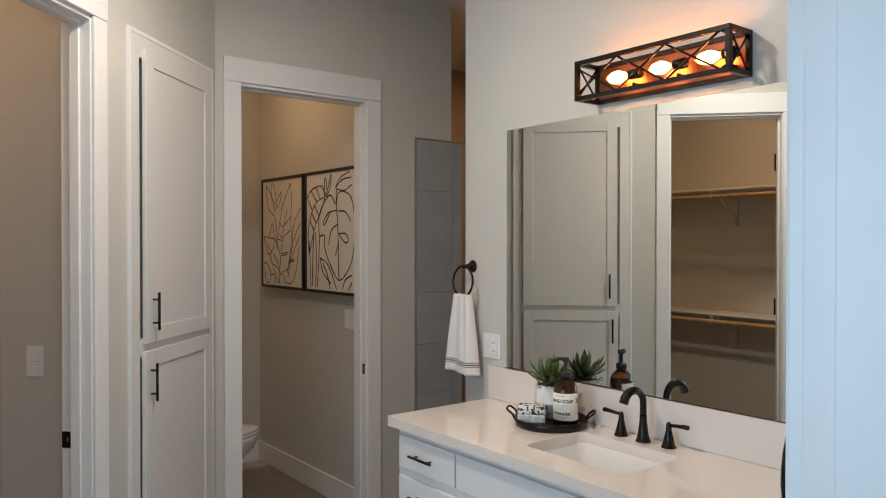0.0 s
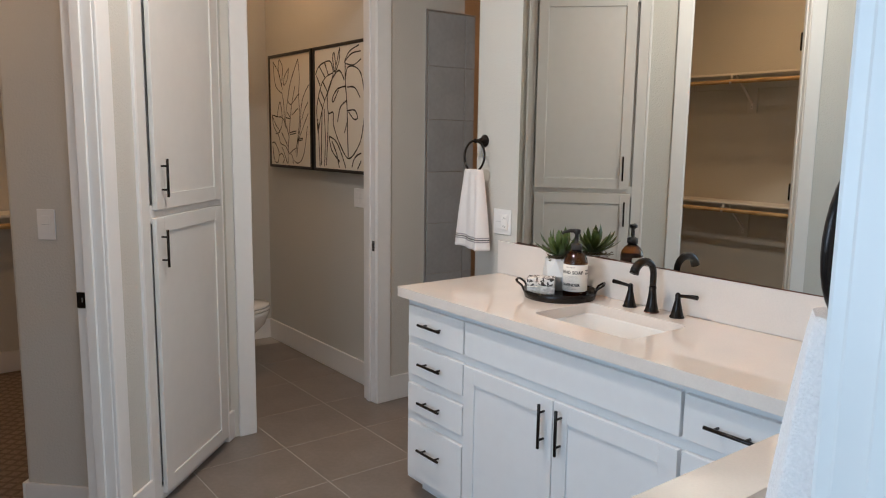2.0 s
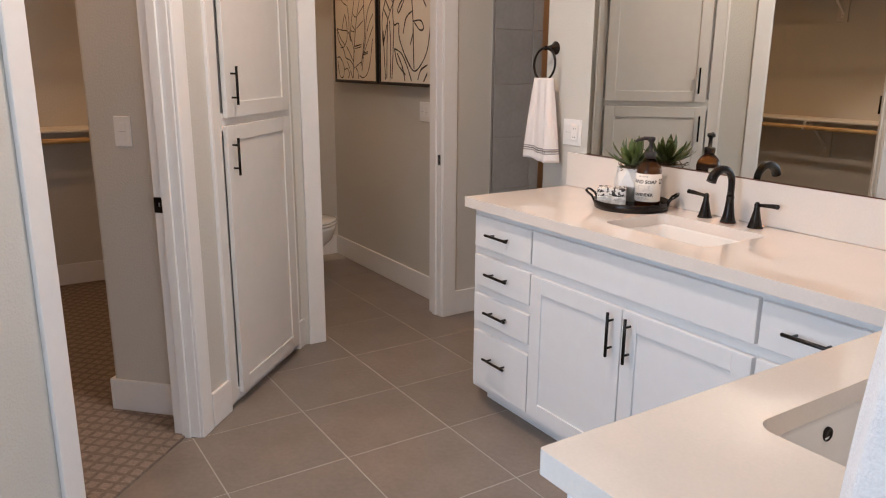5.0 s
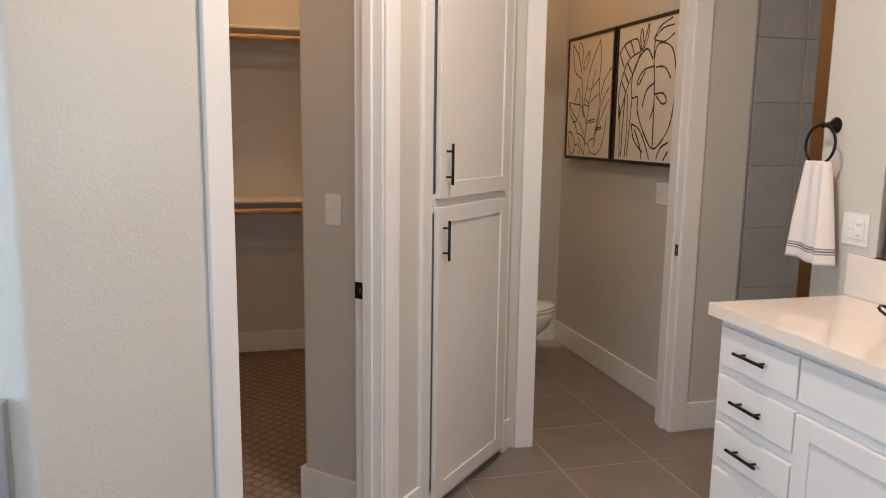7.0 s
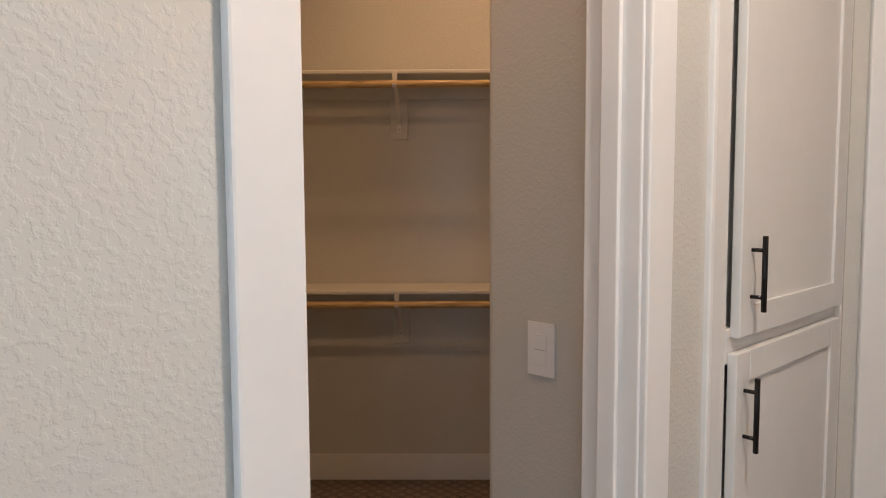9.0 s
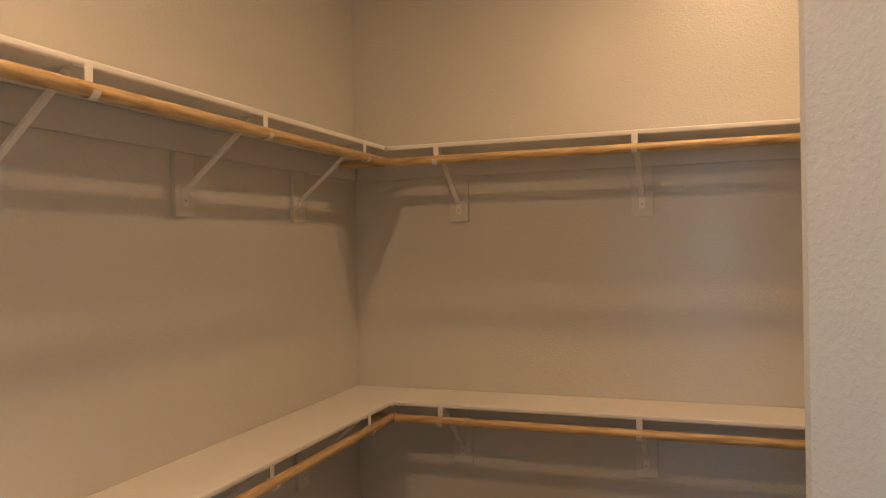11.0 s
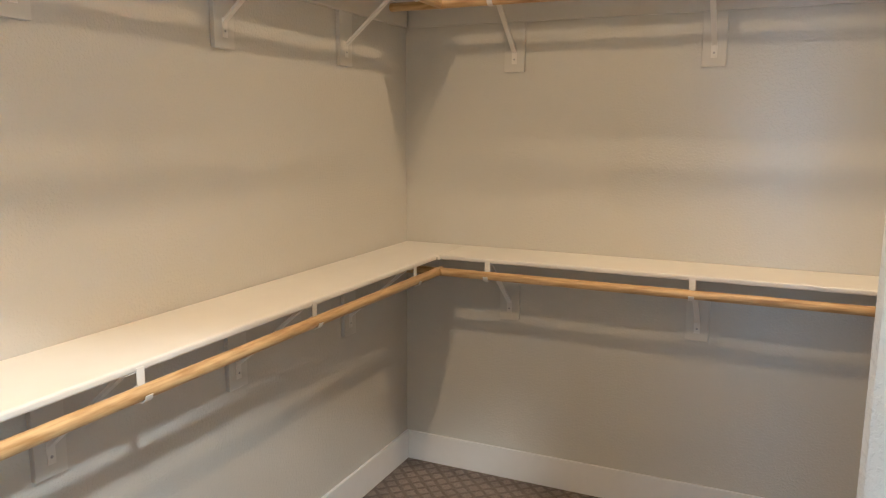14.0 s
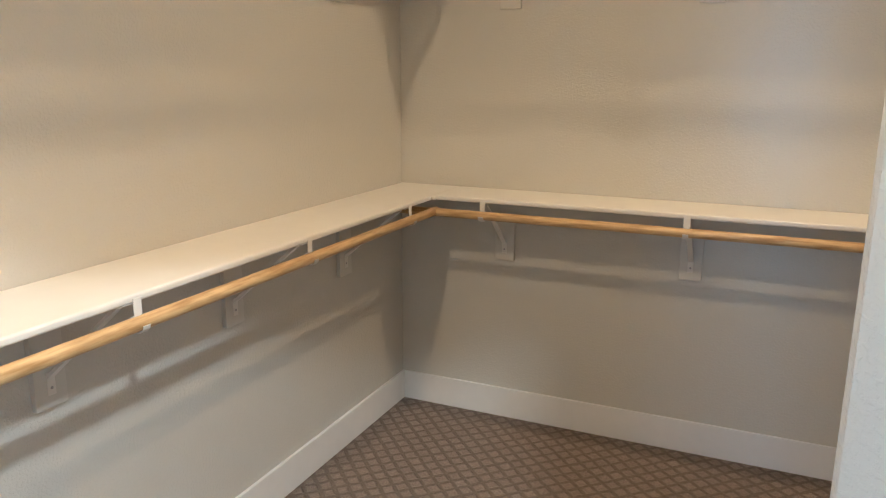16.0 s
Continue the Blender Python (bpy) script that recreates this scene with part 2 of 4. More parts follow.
def structure(name, boxes, mat, label, category, m=None, bevel=0.0):
    ob = part_boxes(name, boxes, mat, None, bevel, 2, "", m)
    return tagged(ob, label, category, "", "structure")


# ---- plan ----
H = 3.045                    # ceiling
DIAG = pose(0.869, 2.796, 0, 0, 0, 45)   # x along the slanted wall, y into the closet
XM = 2.482                   # mirror wall
YW = 3.487                   # wall of the water closet
YB = 0.20                    # wall behind the second vanity
CX, CY = -1.008, 5.288       # closet's left and back walls
TOP = 2.405                  # heads of the door openings

# slanted wall: closet door, linen cabinet
SL, SR = -0.720, -0.047      # closet jambs
structure("wall_slanted", [((-1.235, 0.016, 0), (SL, 0.122, H)), ((SL, 0.016, TOP + 0.012), (SR, 0.122, H)), ((SR, 0.016, 0), (0.19, 0.122, H)),
          ((0.19, 0.016, 2.43), (0.905, 0.122, H)), ((0.905, 0.016, 0), (1.03, 0.122, H))], WALL,
          "greige knockdown-textured wall slanting past the closet", "wall", DIAG)
# rounded outer corner and the wall that goes on from it
bm = bmesh.new()
c = DIAG @ Vector((-1.235, 0.046, 0))
R = 0.03
arc = [(c.x + R * math.cos(radians(a)), c.y + R * math.sin(radians(a))) for a in range(-45, -91, -5)]
prism(bm, [(c.x - 1.75, c.y - R)] + list(reversed(arc)) + [tuple((DIAG @ Vector((-1.235, 0.13, 0))).xy), (c.x - 0.03, c.y + 0.12), (c.x - 1.75, c.y + 0.12)], 0, H)
tagged(finish(bm, "wall_tub_side", WALL), "greige knockdown-textured wall with a rounded outer corner", "wall", "", "structure")
CORNER_X, CORNER_Y = c.x, c.y - R

structure("wall_mirror", [((XM, YB - 0.12, 0), (XM + 0.13, 2.735, H))], WALL, "pale greige wall that carries the vanity mirror", "wall", None, 0.012)
structure("wall_water_closet", [((1.50, YW, 0), (1.661, YW + 0.12, H)), ((1.661, YW, TOP + 0.012), (2.402, YW + 0.12, H)), ((2.402, YW, 0), (3.0, YW + 0.12, H))], WALL,
          "greige wall with the water closet's doorway", "wall", None)
structure("wall_water_closet_right", [((2.515, YW + 0.12, 0), (2.63, 5.30, H))], WALL, "greige side wall of the water closet", "wall")
structure("wall_water_closet_back", [((1.32, 5.172, 0), (2.515, 5.30, H))], WALL, "greige back wall of the water closet", "wall")
structure("wall_water_closet_left", [((1.32, YW + 0.122, 0), (1.43, 5.172, H))], WALL, "greige wall between closet and water closet", "wall")
structure("wall_behind_vanity", [((-1.75, YB - 0.12, 0), (-0.13, YB, H)), ((-0.13, YB - 0.12, TOP), (0.668, YB, H)), ((0.668, YB - 0.12, 0), (XM, YB, H))], WALL,
          "greige wall with the entrance doorway", "wall")
structure("wall_window", [((-1.87, YB - 0.12, 0), (-1.75, CORNER_Y + 0.12, 0.8)), ((-1.87, YB - 0.12, 2.4), (-1.75, CORNER_Y + 0.12, H)),
          ((-1.87, YB - 0.12, 0.8), (-1.75, 0.22, 2.4)), ((-1.87, 1.68, 0.8), (-1.75, CORNER_Y + 0.12, 2.4))], WALL, "greige outer wall with a daylight window opening", "wall")
structure("wall_closet_left", [((CX - 0.12, 1.98, 0), (CX, CY + 0.12, H))], WALL, "greige closet wall under shelves", "wall")
structure("wall_closet_back", [((CX, CY, 0), (1.32, CY + 0.12, H))], WALL, "greige closet wall with shelves and rods", "wall")
# stub wall with the switch, and the back of the linen recess
structure("wall_switch", [((0.088, 0.1222, 0), (0.2, 0.486, H)), ((0.2, 0.40, 0), (0.80, 0.486, H))], WALL, "greige stub wall with rounded edge and light switch", "wall", DIAG, 0.016)
# shower beyond the passage
structure("wall_shower_back", [((2.63, 4.75, 0), (4.4, 4.87, H))], TAN_TILE, "tan tiled shower wall in warm light", "wall")
structure("wall_shower_right", [((4.4, 2.3, 0), (4.52, 4.87, H))], TAN_TILE, "tan tiled shower end wall", "wall")
structure("wall_shower_front", [((XM + 0.13, 2.3, 0), (4.4, 2.42, H))], WALL, "plain wall that closes the passage", "wall")
# bedroom behind the entrance
structure("wall_bedroom_back", [((-2.2, -2.9, 0), (2.6, -2.8, 0.6)), ((-2.2, -2.9, 2.4), (2.6, -2.8, H)), ((-2.2, -2.9, 0.6), (-0.85, -2.8, 2.4)), ((1.55, -2.9, 0.6), (2.6, -2.8, 2.4))], WALL, "plain bedroom wall with a window opening", "wall")
structure("wall_bedroom_left", [((-2.2, -2.8, 0), (-2.1, YB - 0.12, H))], WALL, "plain bedroom wall", "wall")
structure("wall_bedroom_right", [((2.5, -2.8, 0), (2.6, YB - 0.12, H))], WALL, "plain bedroom wall", "wall")
structure("ceiling", [((-2.3, -3.0, H), (4.6, 5.5, H + 0.1))], CEIL, "white textured ceiling", "ceiling")
floor = structure("floor", [((-2.3, -3.0, -0.12), (4.6, 5.5, -0.0012))], GROUT, "taupe porcelain tile floor with pale grout", "floor")

# carpet in the closet
bm = bmesh.new()
a0, a1 = DIAG @ Vector((-1.6, 0.075, 0)), DIAG @ Vector((0.3, 0.075, 0))
prism(bm, [(CX, 2.0), (a0.x + 0.02, 2.0) if a0.y < 2.0 else (a0.x, a0.y), tuple(a0.xy) if a0.y > 2.0 else tuple((DIAG @ Vector((-1.02, 0.075, 0))).xy), tuple(a1.xy), (1.32, 3.45), (1.32, CY), (CX, CY)], -0.001, 0.010)
tagged(finish(bm, "carpet", CARPET), "brown patterned carpet with a diamond lattice", "carpet", "", "structure")


def baseboard(name, runs, label):
    """runs: lo and hi corners of each board, with a small step at its top."""
    bm = bmesh.new()
    for lo, hi in runs:
        box(bm, lo, hi, 0.004, 2)
    return tagged(finish(bm, name, TRIM), label, "baseboard", "", "structure")


def baseboard_diag(name, runs, label):
    bm = bmesh.new()
    for lo, hi in runs:
        box(bm, lo, hi, 0.004, 2)
    return tagged(finish(bm, name, TRIM, None, DIAG), label, "baseboard", "", "structure")


BH = 0.146
baseboard("baseboard", [((CX, 2.05, 0.008), (CX + 0.013, CY, BH)), ((CX + 0.013, CY - 0.013, 0.008), (1.32, CY, BH))], "tall white baseboard round the carpeted closet")
baseboard("baseboard", [((2.502, YW + 0.12, 0), (2.515, 5.172, BH)), ((1.43, 5.159, 0), (2.502, 5.172, BH))], "tall white baseboard in the water closet")
baseboard("baseboard", [((2.482, YW - 0.013, 0), (2.735, YW, BH))], "white baseboard beside the doorway")
baseboard_diag("baseboard", [((0.04, 0.003, 0), (0.19, 0.016, BH)), ((0.905, 0.003, 0), (0.985, 0.016, BH))], "white baseboard beside the linen cabinet")
baseboard_diag("baseboard", [((0.075, 0.1222, 0.008), (0.088, 0.486, BH)), ((0.075, 0.486, 0.008), (0.80, 0.499, BH))], "white baseboard round the switch wall")
baseboard_diag("baseboard", [((-1.225, 0.003, 0), (-0.7965, 0.016, BH))], "white baseboard under the textured wall")


# doorways: each a jamb with its stop and a casing on the room side
def doorway(name, label, m, x0, x1, top, face, back, wall, cas=0.085, stop=None):
    """Opening from x0 to x1; casing face at y=face, wall from y=wall to y=back."""
    d = thing(name, label, "doorway", m, "", "structure")
    part_boxes("casing", [((x0 - cas + 0.005, face, 0), (x0 + 0.005, wall, top + 0.005))], TRIM, d, 0.004, 2)
    part_boxes("casing", [((x1 - 0.005, face, 0), (x1 + cas - 0.005, wall, top + 0.005))], TRIM, d, 0.004, 2)
    part_boxes("head_casing", [((x0 - cas + 0.005, face - 0.002, top + 0.005), (x1 + cas - 0.005, wall, top + 0.125))], TRIM, d, 0.004, 2)
    t = 0.016
    part_boxes("jamb", [((x0 - t + 0.01, wall - 0.003, 0), (x0 + 0.01, back + 0.004, top))], TRIM, d, 0.003, 2)
    part_boxes("jamb", [((x1 - 0.01, wall - 0.003, 0), (x1 + t - 0.01, back + 0.004, top))], TRIM, d, 0.003, 2)
    part_boxes("head_jamb", [((x0 + 0.01, wall - 0.003, top - 0.01), (x1 - 0.01, back + 0.004, top + 0.008))], TRIM, d, 0.003, 2)
    mid = stop or (wall + back) / 2
    part_boxes("door_stop", [((x0 + 0.01, mid - 0.018, 0), (x0 + 0.021, mid + 0.018, top - 0.01))], TRIM, d, 0.002, 2)
    part_boxes("door_stop", [((x1 - 0.021, mid - 0.018, 0), (x1 - 0.01, mid + 0.018, top - 0.01))], TRIM, d, 0.002, 2)
    part_boxes("door_stop", [((x0 + 0.021, mid - 0.018, top - 0.021), (x1 - 0.021, mid + 0.018, top - 0.01))], TRIM, d, 0.002, 2)
    return d


closet_door = doorway("door_1", "white cased closet doorway with black hinges", DIAG, SL, SR, TOP, 0.0, 0.122, 0.016, 0.081)
wc_door = doorway("door_2", "white cased doorway to the water closet", pose(0, YW - 0.016, 0), 1.661, 2.400, TOP, 0.0, 0.136, 0.016, 0.09)
entry = doorway("door_3", "white cased entrance doorway", pose(0, YB + 0.016, 0, 0, 0, 180), -0.668, 0.13, TOP, 0.0, 0.136, 0.016, 0.085, 0.056)


# ---- cabinets ----
def shaker(name, w, h, mat, parent, m, rail=0.062, thick=0.02, label=""):
    """A framed door front: x across, z up, its face towards -y."""
    d = part_boxes(name, [((rail - 0.004, 0.0065, rail - 0.004), (w - rail + 0.004, 0.017, h - rail + 0.004))], mat, parent, label=label, m=m)
    for x in (0, w - rail):
        part_boxes("stile", [((x, 0, 0), (x + rail, thick, h))], mat, d, 0.0022, 2)
    for z in (0, h - rail):
        part_boxes("rail", [((rail, 0.0003, z), (w - rail, thick, z + rail))], mat, d, 0.0015, 2)
    return d


def bar_pull(parent, m, length, gap=0.026, r=0.0055, post=0.62):
    """A straight bar on two posts, along x, standing out towards -y."""
    bm = bmesh.new()
    tube(bm, [(-length / 2, -gap, 0), (-length / 2 + 0.001, -gap, 0), (length / 2 - 0.001, -gap, 0), (length / 2, -gap, 0)], [r * 0.8, r, r, r * 0.8], 12)
    for s in (-1, 1):
        tube(bm, [(s * length * post / 2, 0.0005, 0), (s * length * post / 2, -gap, 0)], r * 0.75, 10)
    return part("handle", bm, BLACK, parent, "dark bronze bar handle", m)


# linen cabinet, let into the slanted wall
linen = thing("linen_cabinet", "tall built-in white linen cabinet with two panelled doors", "cabinet", DIAG)
part_boxes("carcass", [((0.192, 0.03, 0.0), (0.903, 0.046, 2.428)), ((0.192, 0.046, 0), (0.21, 0.398, 2.428)), ((0.885, 0.046, 0), (0.903, 0.398, 2.428)), ((0.21, 0.046, 2.41), (0.885, 0.398, 2.428))], LINEN, linen)
part_boxes("face_frame", [((0.192, 0.0055, 0.03), (0.25, 0.03, 2.428)), ((0.86, 0.0055, 0.03), (0.903, 0.03, 2.428)), ((0.25, 0.0055, 2.34), (0.86, 0.03, 2.428)),
                          ((0.25, 0.0055, 0.03), (0.86, 0.03, 0.08)), ((0.25, 0.0055, 1.17), (0.86, 0.03, 1.24))], LINEN, linen, 0.002, 2)
part_boxes("edge_moulding", [((0.176, 0.004, 0.0), (0.192, 0.03, 2.446)), ((0.903, 0.004, 0.0), (0.915, 0.03, 2.446)), ((0.192, 0.004, 2.428), (0.903, 0.03, 2.446))], TRIM, linen, 0.003, 2)
up = shaker("upper_door", 0.583, 1.155, LINEN, linen, pose(0.268, -0.014, 1.222))
bar_pull(up, pose(0.046, 0, 0.125, 0, 90, 0), 0.15)
low = shaker("lower_door", 0.588, 1.140, LINEN, linen, pose(0.260, -0.014, 0.052))
bar_pull(low, pose(0.036, 0, 1.016, 0, 90, 0), 0.15)


def rounded(x0, x1, y0, y1, r, k=5):
    pts = []
    for cx, cy, a in ((x1 - r, y1 - r, 0), (x0 + r, y1 - r, 90), (x0 + r, y0 + r, 180), (x1 - r, y0 + r, 270)):
        for i in range(k + 1):
            b = radians(a + 90 * i / k)
            pts.append((cx + r * math.cos(b), cy + r * math.sin(b)))
    return pts


def slab_with_hole(bm, outer, hole, z0, z1):
    loops = []
    for outline in (outer, hole):
        vs = [bm.verts.new((x, y, z1)) for x, y in outline]
        loops += [bm.edges.new((vs[i], vs[(i + 1) % len(vs)])) for i in range(len(vs))]
    bmesh.ops.triangle_fill(bm, edges=loops, use_beauty=True)
    r = bmesh.ops.extrude_face_region(bm, geom=list(bm.faces))
    bmesh.ops.translate(bm, verts=[v for v in r["geom"] if isinstance(v, bmesh.types.BMVert)], vec=(0, 0, z0 - z1))


def basin(name, label, x0, x1, y0, y1, hole):
    s = thing(name, label, "sink")
    bm = bmesh.new()
    rings = []
    for grow, z, r in ((0.018, 0.866, 0.05), (0.0, 0.866, 0.035), (-0.004, 0.858, 0.035), (-0.012, 0.80, 0.04), (-0.03, 0.762, 0.045), (-0.075, 0.748, 0.05), (-0.12, 0.744, 0.03)):
        rings.append([(x, y, z) for x, y in rounded(x0 - grow, x1 + grow, y0 - grow, y1 + grow, r)])
    made = [[bm.verts.new(p) for p in ring] for ring in rings]
    k = len(rings[0])
    for a, b in zip(made, made[1:]):
        for i in range(k):
            bm.faces.new((a[i], a[(i + 1) % k], b[(i + 1) % k], b[i])).smooth = True
    bm.faces.new(made[-1])
    ob = part("bowl", bm, CERAMIC, s)
    sol = ob.modifiers.new("thickness", "SOLIDIFY")
    sol.thickness, sol.offset = 0.008, -1
    bm = bmesh.new()
    lathe(bm, [(0.001, 0.744), (0.001, 0.750), (0.012, 0.7505), (0.020, 0.749), (0.022, 0.745)], 20, pose((x0 + x1) / 2, (y0 + y1) / 2, 0))
    part("drain", bm, BLACK, s, "dark bronze drain cap")
    bm = bmesh.new()
    m = Matrix.Translation(hole[:3]) @ Euler((radians(hole[3]), radians(hole[4]), 0)).to_matrix().to_4x4()
    lathe(bm, [(0.0130, -0.006), (0.0130, 0.005), (0.0118, 0.006), (0.0105, 0.005), (0.0100, 0.003), (0.0005, 0.003)], 20, m)
    part("overflow", bm, BLACK, s, "small dark overflow hole")
    return s


CT = 0.905
# first vanity, along the mirror wall; fronts face -x, so local x runs towards -y
V1 = pose(1.918, 2.50, 0, 0, 0, -90)
L1 = 1.70
van = thing("vanity_cabinet", "long white vanity cabinet with drawers and panelled doors", "cabinet", V1)
part_boxes("body", [((0, 0.04, 0.085), (0.018, 0.558, 0.862)), ((L1 - 0.018, 0.04, 0.085), (L1, 0.558, 0.862)), ((0.018, 0.04, 0.085), (L1 - 0.018, 0.558, 0.10)), ((0.018, 0.54, 0.10), (L1 - 0.018, 0.558, 0.862))], VANITY, van)
part_boxes("face_frame", [((0, 0.020, 0.07), (L1, 0.04, 0.862))], VANITY, van, 0.002, 2)
part_boxes("toe_kick", [((0.02, 0.085, 0.0), (L1, 0.10, 0.085))], VANITY, van)
rows = ((0.706, 0.836), (0.543, 0.671), (0.384, 0.503), (0.100, 0.340))
for x0, x1 in ((0.026, 0.388), (1.353, 1.672)):
    for z0, z1 in rows:
        dr = part_boxes("drawer_front", [((x0, 0, z0), (x1, 0.02, z1))], VANITY, van, 0.0025, 2)
        bar_pull(dr, pose((x0 + x1) / 2 - 0.008, 0, (z0 + z1) / 2 + (0.02 if z1 - z0 > 0.2 else 0.0)), 0.145)
part_boxes("false_front", [((0.397, 0, 0.706), (1.342, 0.02, 0.838))], VANITY, van, 0.0025, 2)
dl = shaker("door", 0.467, 0.570, VANITY, van, pose(0.394, 0, 0.098))
bar_pull(dl, pose(0.430, 0, 0.475, 0, 90, 0), 0.155)
dr2 = shaker("door", 0.475, 0.570, VANITY, van, pose(0.866, 0, 0.098))
bar_pull(dr2, pose(0.036, 0, 0.475, 0, 90, 0), 0.155)

bm = bmesh.new()
S1 = (2.030, 2.335, 1.425, 1.862)
slab_with_hole(bm, rounded(1.896, XM - 0.002, 0.768, 2.527, 0.006, 3), rounded(*S1, 0.035), 0.864, CT)
top1 = tagged(finish(bm, "countertop", QUARTZ), "white quartz countertop with an undermount sink cutout", "countertop")
bv = top1.modifiers.new("bevel", "BEVEL")
bv.width, bv.segments, bv.limit_method, bv.angle_limit = 0.003, 2, "ANGLE", radians(50)
tagged(part_boxes("backsplash", [((XM - 0.020, 0.77, CT + 0.0005), (XM - 0.001, 2.540, 1.055))], QUARTZ, None, 0.002, 2), "low white quartz backsplash under the mirror", "backsplash")
basin("undermount_sink", "white rectangular undermount sink in the long vanity", *S1, (2.036, 1.643, 0.832, 0, 90))

# second vanity, against the entrance wall
V2 = pose(1.885, 0.745, 0, 0, 0, 180)
L2 = 1.029
van2 = thing("vanity_cabinet", "white vanity cabinet against the entrance wall", "cabinet", V2)
part_boxes("body", [((0, 0.04, 0.085), (0.018, 0.54, 0.862)), ((L2 - 0.018, 0.04, 0.085), (L2, 0.54, 0.862)), ((0.018, 0.04, 0.085), (L2 - 0.018, 0.54, 0.10)), ((0.018, 0.522, 0.10), (L2 - 0.018, 0.54, 0.862))], VANITY, van2)
part_boxes("face_frame", [((0, 0.020, 0.07), (L2, 0.04, 0.862))], VANITY, van2, 0.002, 2)
part_boxes("toe_kick", [((0.02, 0.085, 0.0), (L2 - 0.01, 0.10, 0.085))], VANITY, van2)
part_boxes("false_front", [((0.05, 0, 0.706), (L2 - 0.026, 0.02, 0.838))], VANITY, van2, 0.0025, 2)
d5 = shaker("door", 0.47, 0.570, VANITY, van2, pose(0.05, 0, 0.098))
bar_pull(d5, pose(0.434, 0, 0.475, 0, 90, 0), 0.155)
d6 = shaker("door", 0.475, 0.570, VANITY, van2, pose(0.526, 0, 0.098))
bar_pull(d6, pose(0.036, 0, 0.475, 0, 90, 0), 0.155)
bm = bmesh.new()
S2 = (1.160, 1.590, 0.330, 0.645)
slab_with_hole(bm, rounded(0.834, XM - 0.002, YB + 0.002, 0.764, 0.006, 3), rounded(*S2, 0.035), 0.864, CT)
top2 = tagged(finish(bm, "countertop", QUARTZ), "white quartz countertop on the smaller vanity", "countertop")
bv = top2.modifiers.new("bevel", "BEVEL")
bv.width, bv.segments, bv.limit_method, bv.angle_limit = 0.003, 2, "ANGLE", radians(50)
tagged(part_boxes("backsplash", [((0.836, YB + 0.001, CT + 0.0005), (2.462, YB + 0.020, 1.055))], QUARTZ, None, 0.002, 2), "low white quartz backsplash on the entrance wall", "backsplash")
basin("undermount_sink", "white rectangular undermount sink in the smaller vanity", *S2, (1.362, 0.640, 0.835, 90, 0))

# mirror
mir = thing("wall_mirror", "large frameless mirror over the vanity", "mirror")
part_boxes("mirror_glass", [((-0.003, -0.75, 1.058), (0.003, 0.75, 2.124))], MIRROR, mir, 0.0008, 1, "", pose(XM - 0.0110, 1.68, 0, 0, 0, -0.55))
part_boxes("bottom_channel", [((XM - 0.020, 0.93, 1.0552), (XM - 0.002, 2.430, 1.0578))], BRONZE_EDGE, mir, label="thin dark channel under the mirror")


# ---- taps ----
def faucet(m):
    f = thing("faucet", "oil-rubbed bronze widespread faucet with arched spout", "faucet", m)
    bm = bmesh.new()
    lathe(bm, [(0.027, 0.0), (0.027, 0.004), (0.0245, 0.007), (0.019, 0.03), (0.0148, 0.06), (0.0128, 0.085), (0.0140, 0.089), (0.0128, 0.094)], 24)
    part("spout_base", bm, BLACK, f)
    bm = bmesh.new()
    pts = [(0, 0, 0.09), (0, 0, 0.12), (0, 0, 0.135)]
    pts += [(-0.057 + 0.057 * math.cos(radians(a)), 0, 0.138 + 0.052 * math.sin(radians(a))) for a in range(0, 151, 12)]
    pts.append((pts[-1][0] - 0.008, 0, pts[-1][2] - 0.018))
    tube(bm, pts, [0.0118] * 4 + [0.0118 + 0.0004 * i for i in range(len(pts) - 4)], 16)
    part("spout", bm, BLACK, f)
    bm = bmesh.new()
    lathe(bm, [(0.0275, 0.0), (0.0280, 0.001), (0.0275, 0.003)], 24)
    part("rim", bm, BRONZE_EDGE, f, "copper-worn rim of the faucet base")
    for s in (1, -1):
        bm = bmesh.new()
        lathe(bm, [(0.026, 0.0), (0.026, 0.003), (0.023, 0.006), (0.017, 0.03), (0.0115, 0.055), (0.0095, 0.062), (0.011, 0.066), (0.0085, 0.071), (0.0105, 0.078), (0.006, 0.087), (0.001, 0.089)], 20, pose(0.006, s * 0.103, 0))
        h = part("handle_base", bm, BLACK, f)
        bm = bmesh.new()
        tube(bm, [(0.006, s * 0.108, 0.078), (0.006, s * 0.13, 0.080), (0.004, s * 0.165, 0.083), (0.003, s * 0.182, 0.0835), (0.003, s * 0.184, 0.0835)], [0.006, 0.0062, 0.0078, 0.0085, 0.006], 12)
        part("lever", bm, BLACK, h)
    return f


faucet(pose(2.400, 1.628, CT + 0.0005))
faucet(pose(1.375, 0.272, CT + 0.0005, 0, 0, -90))


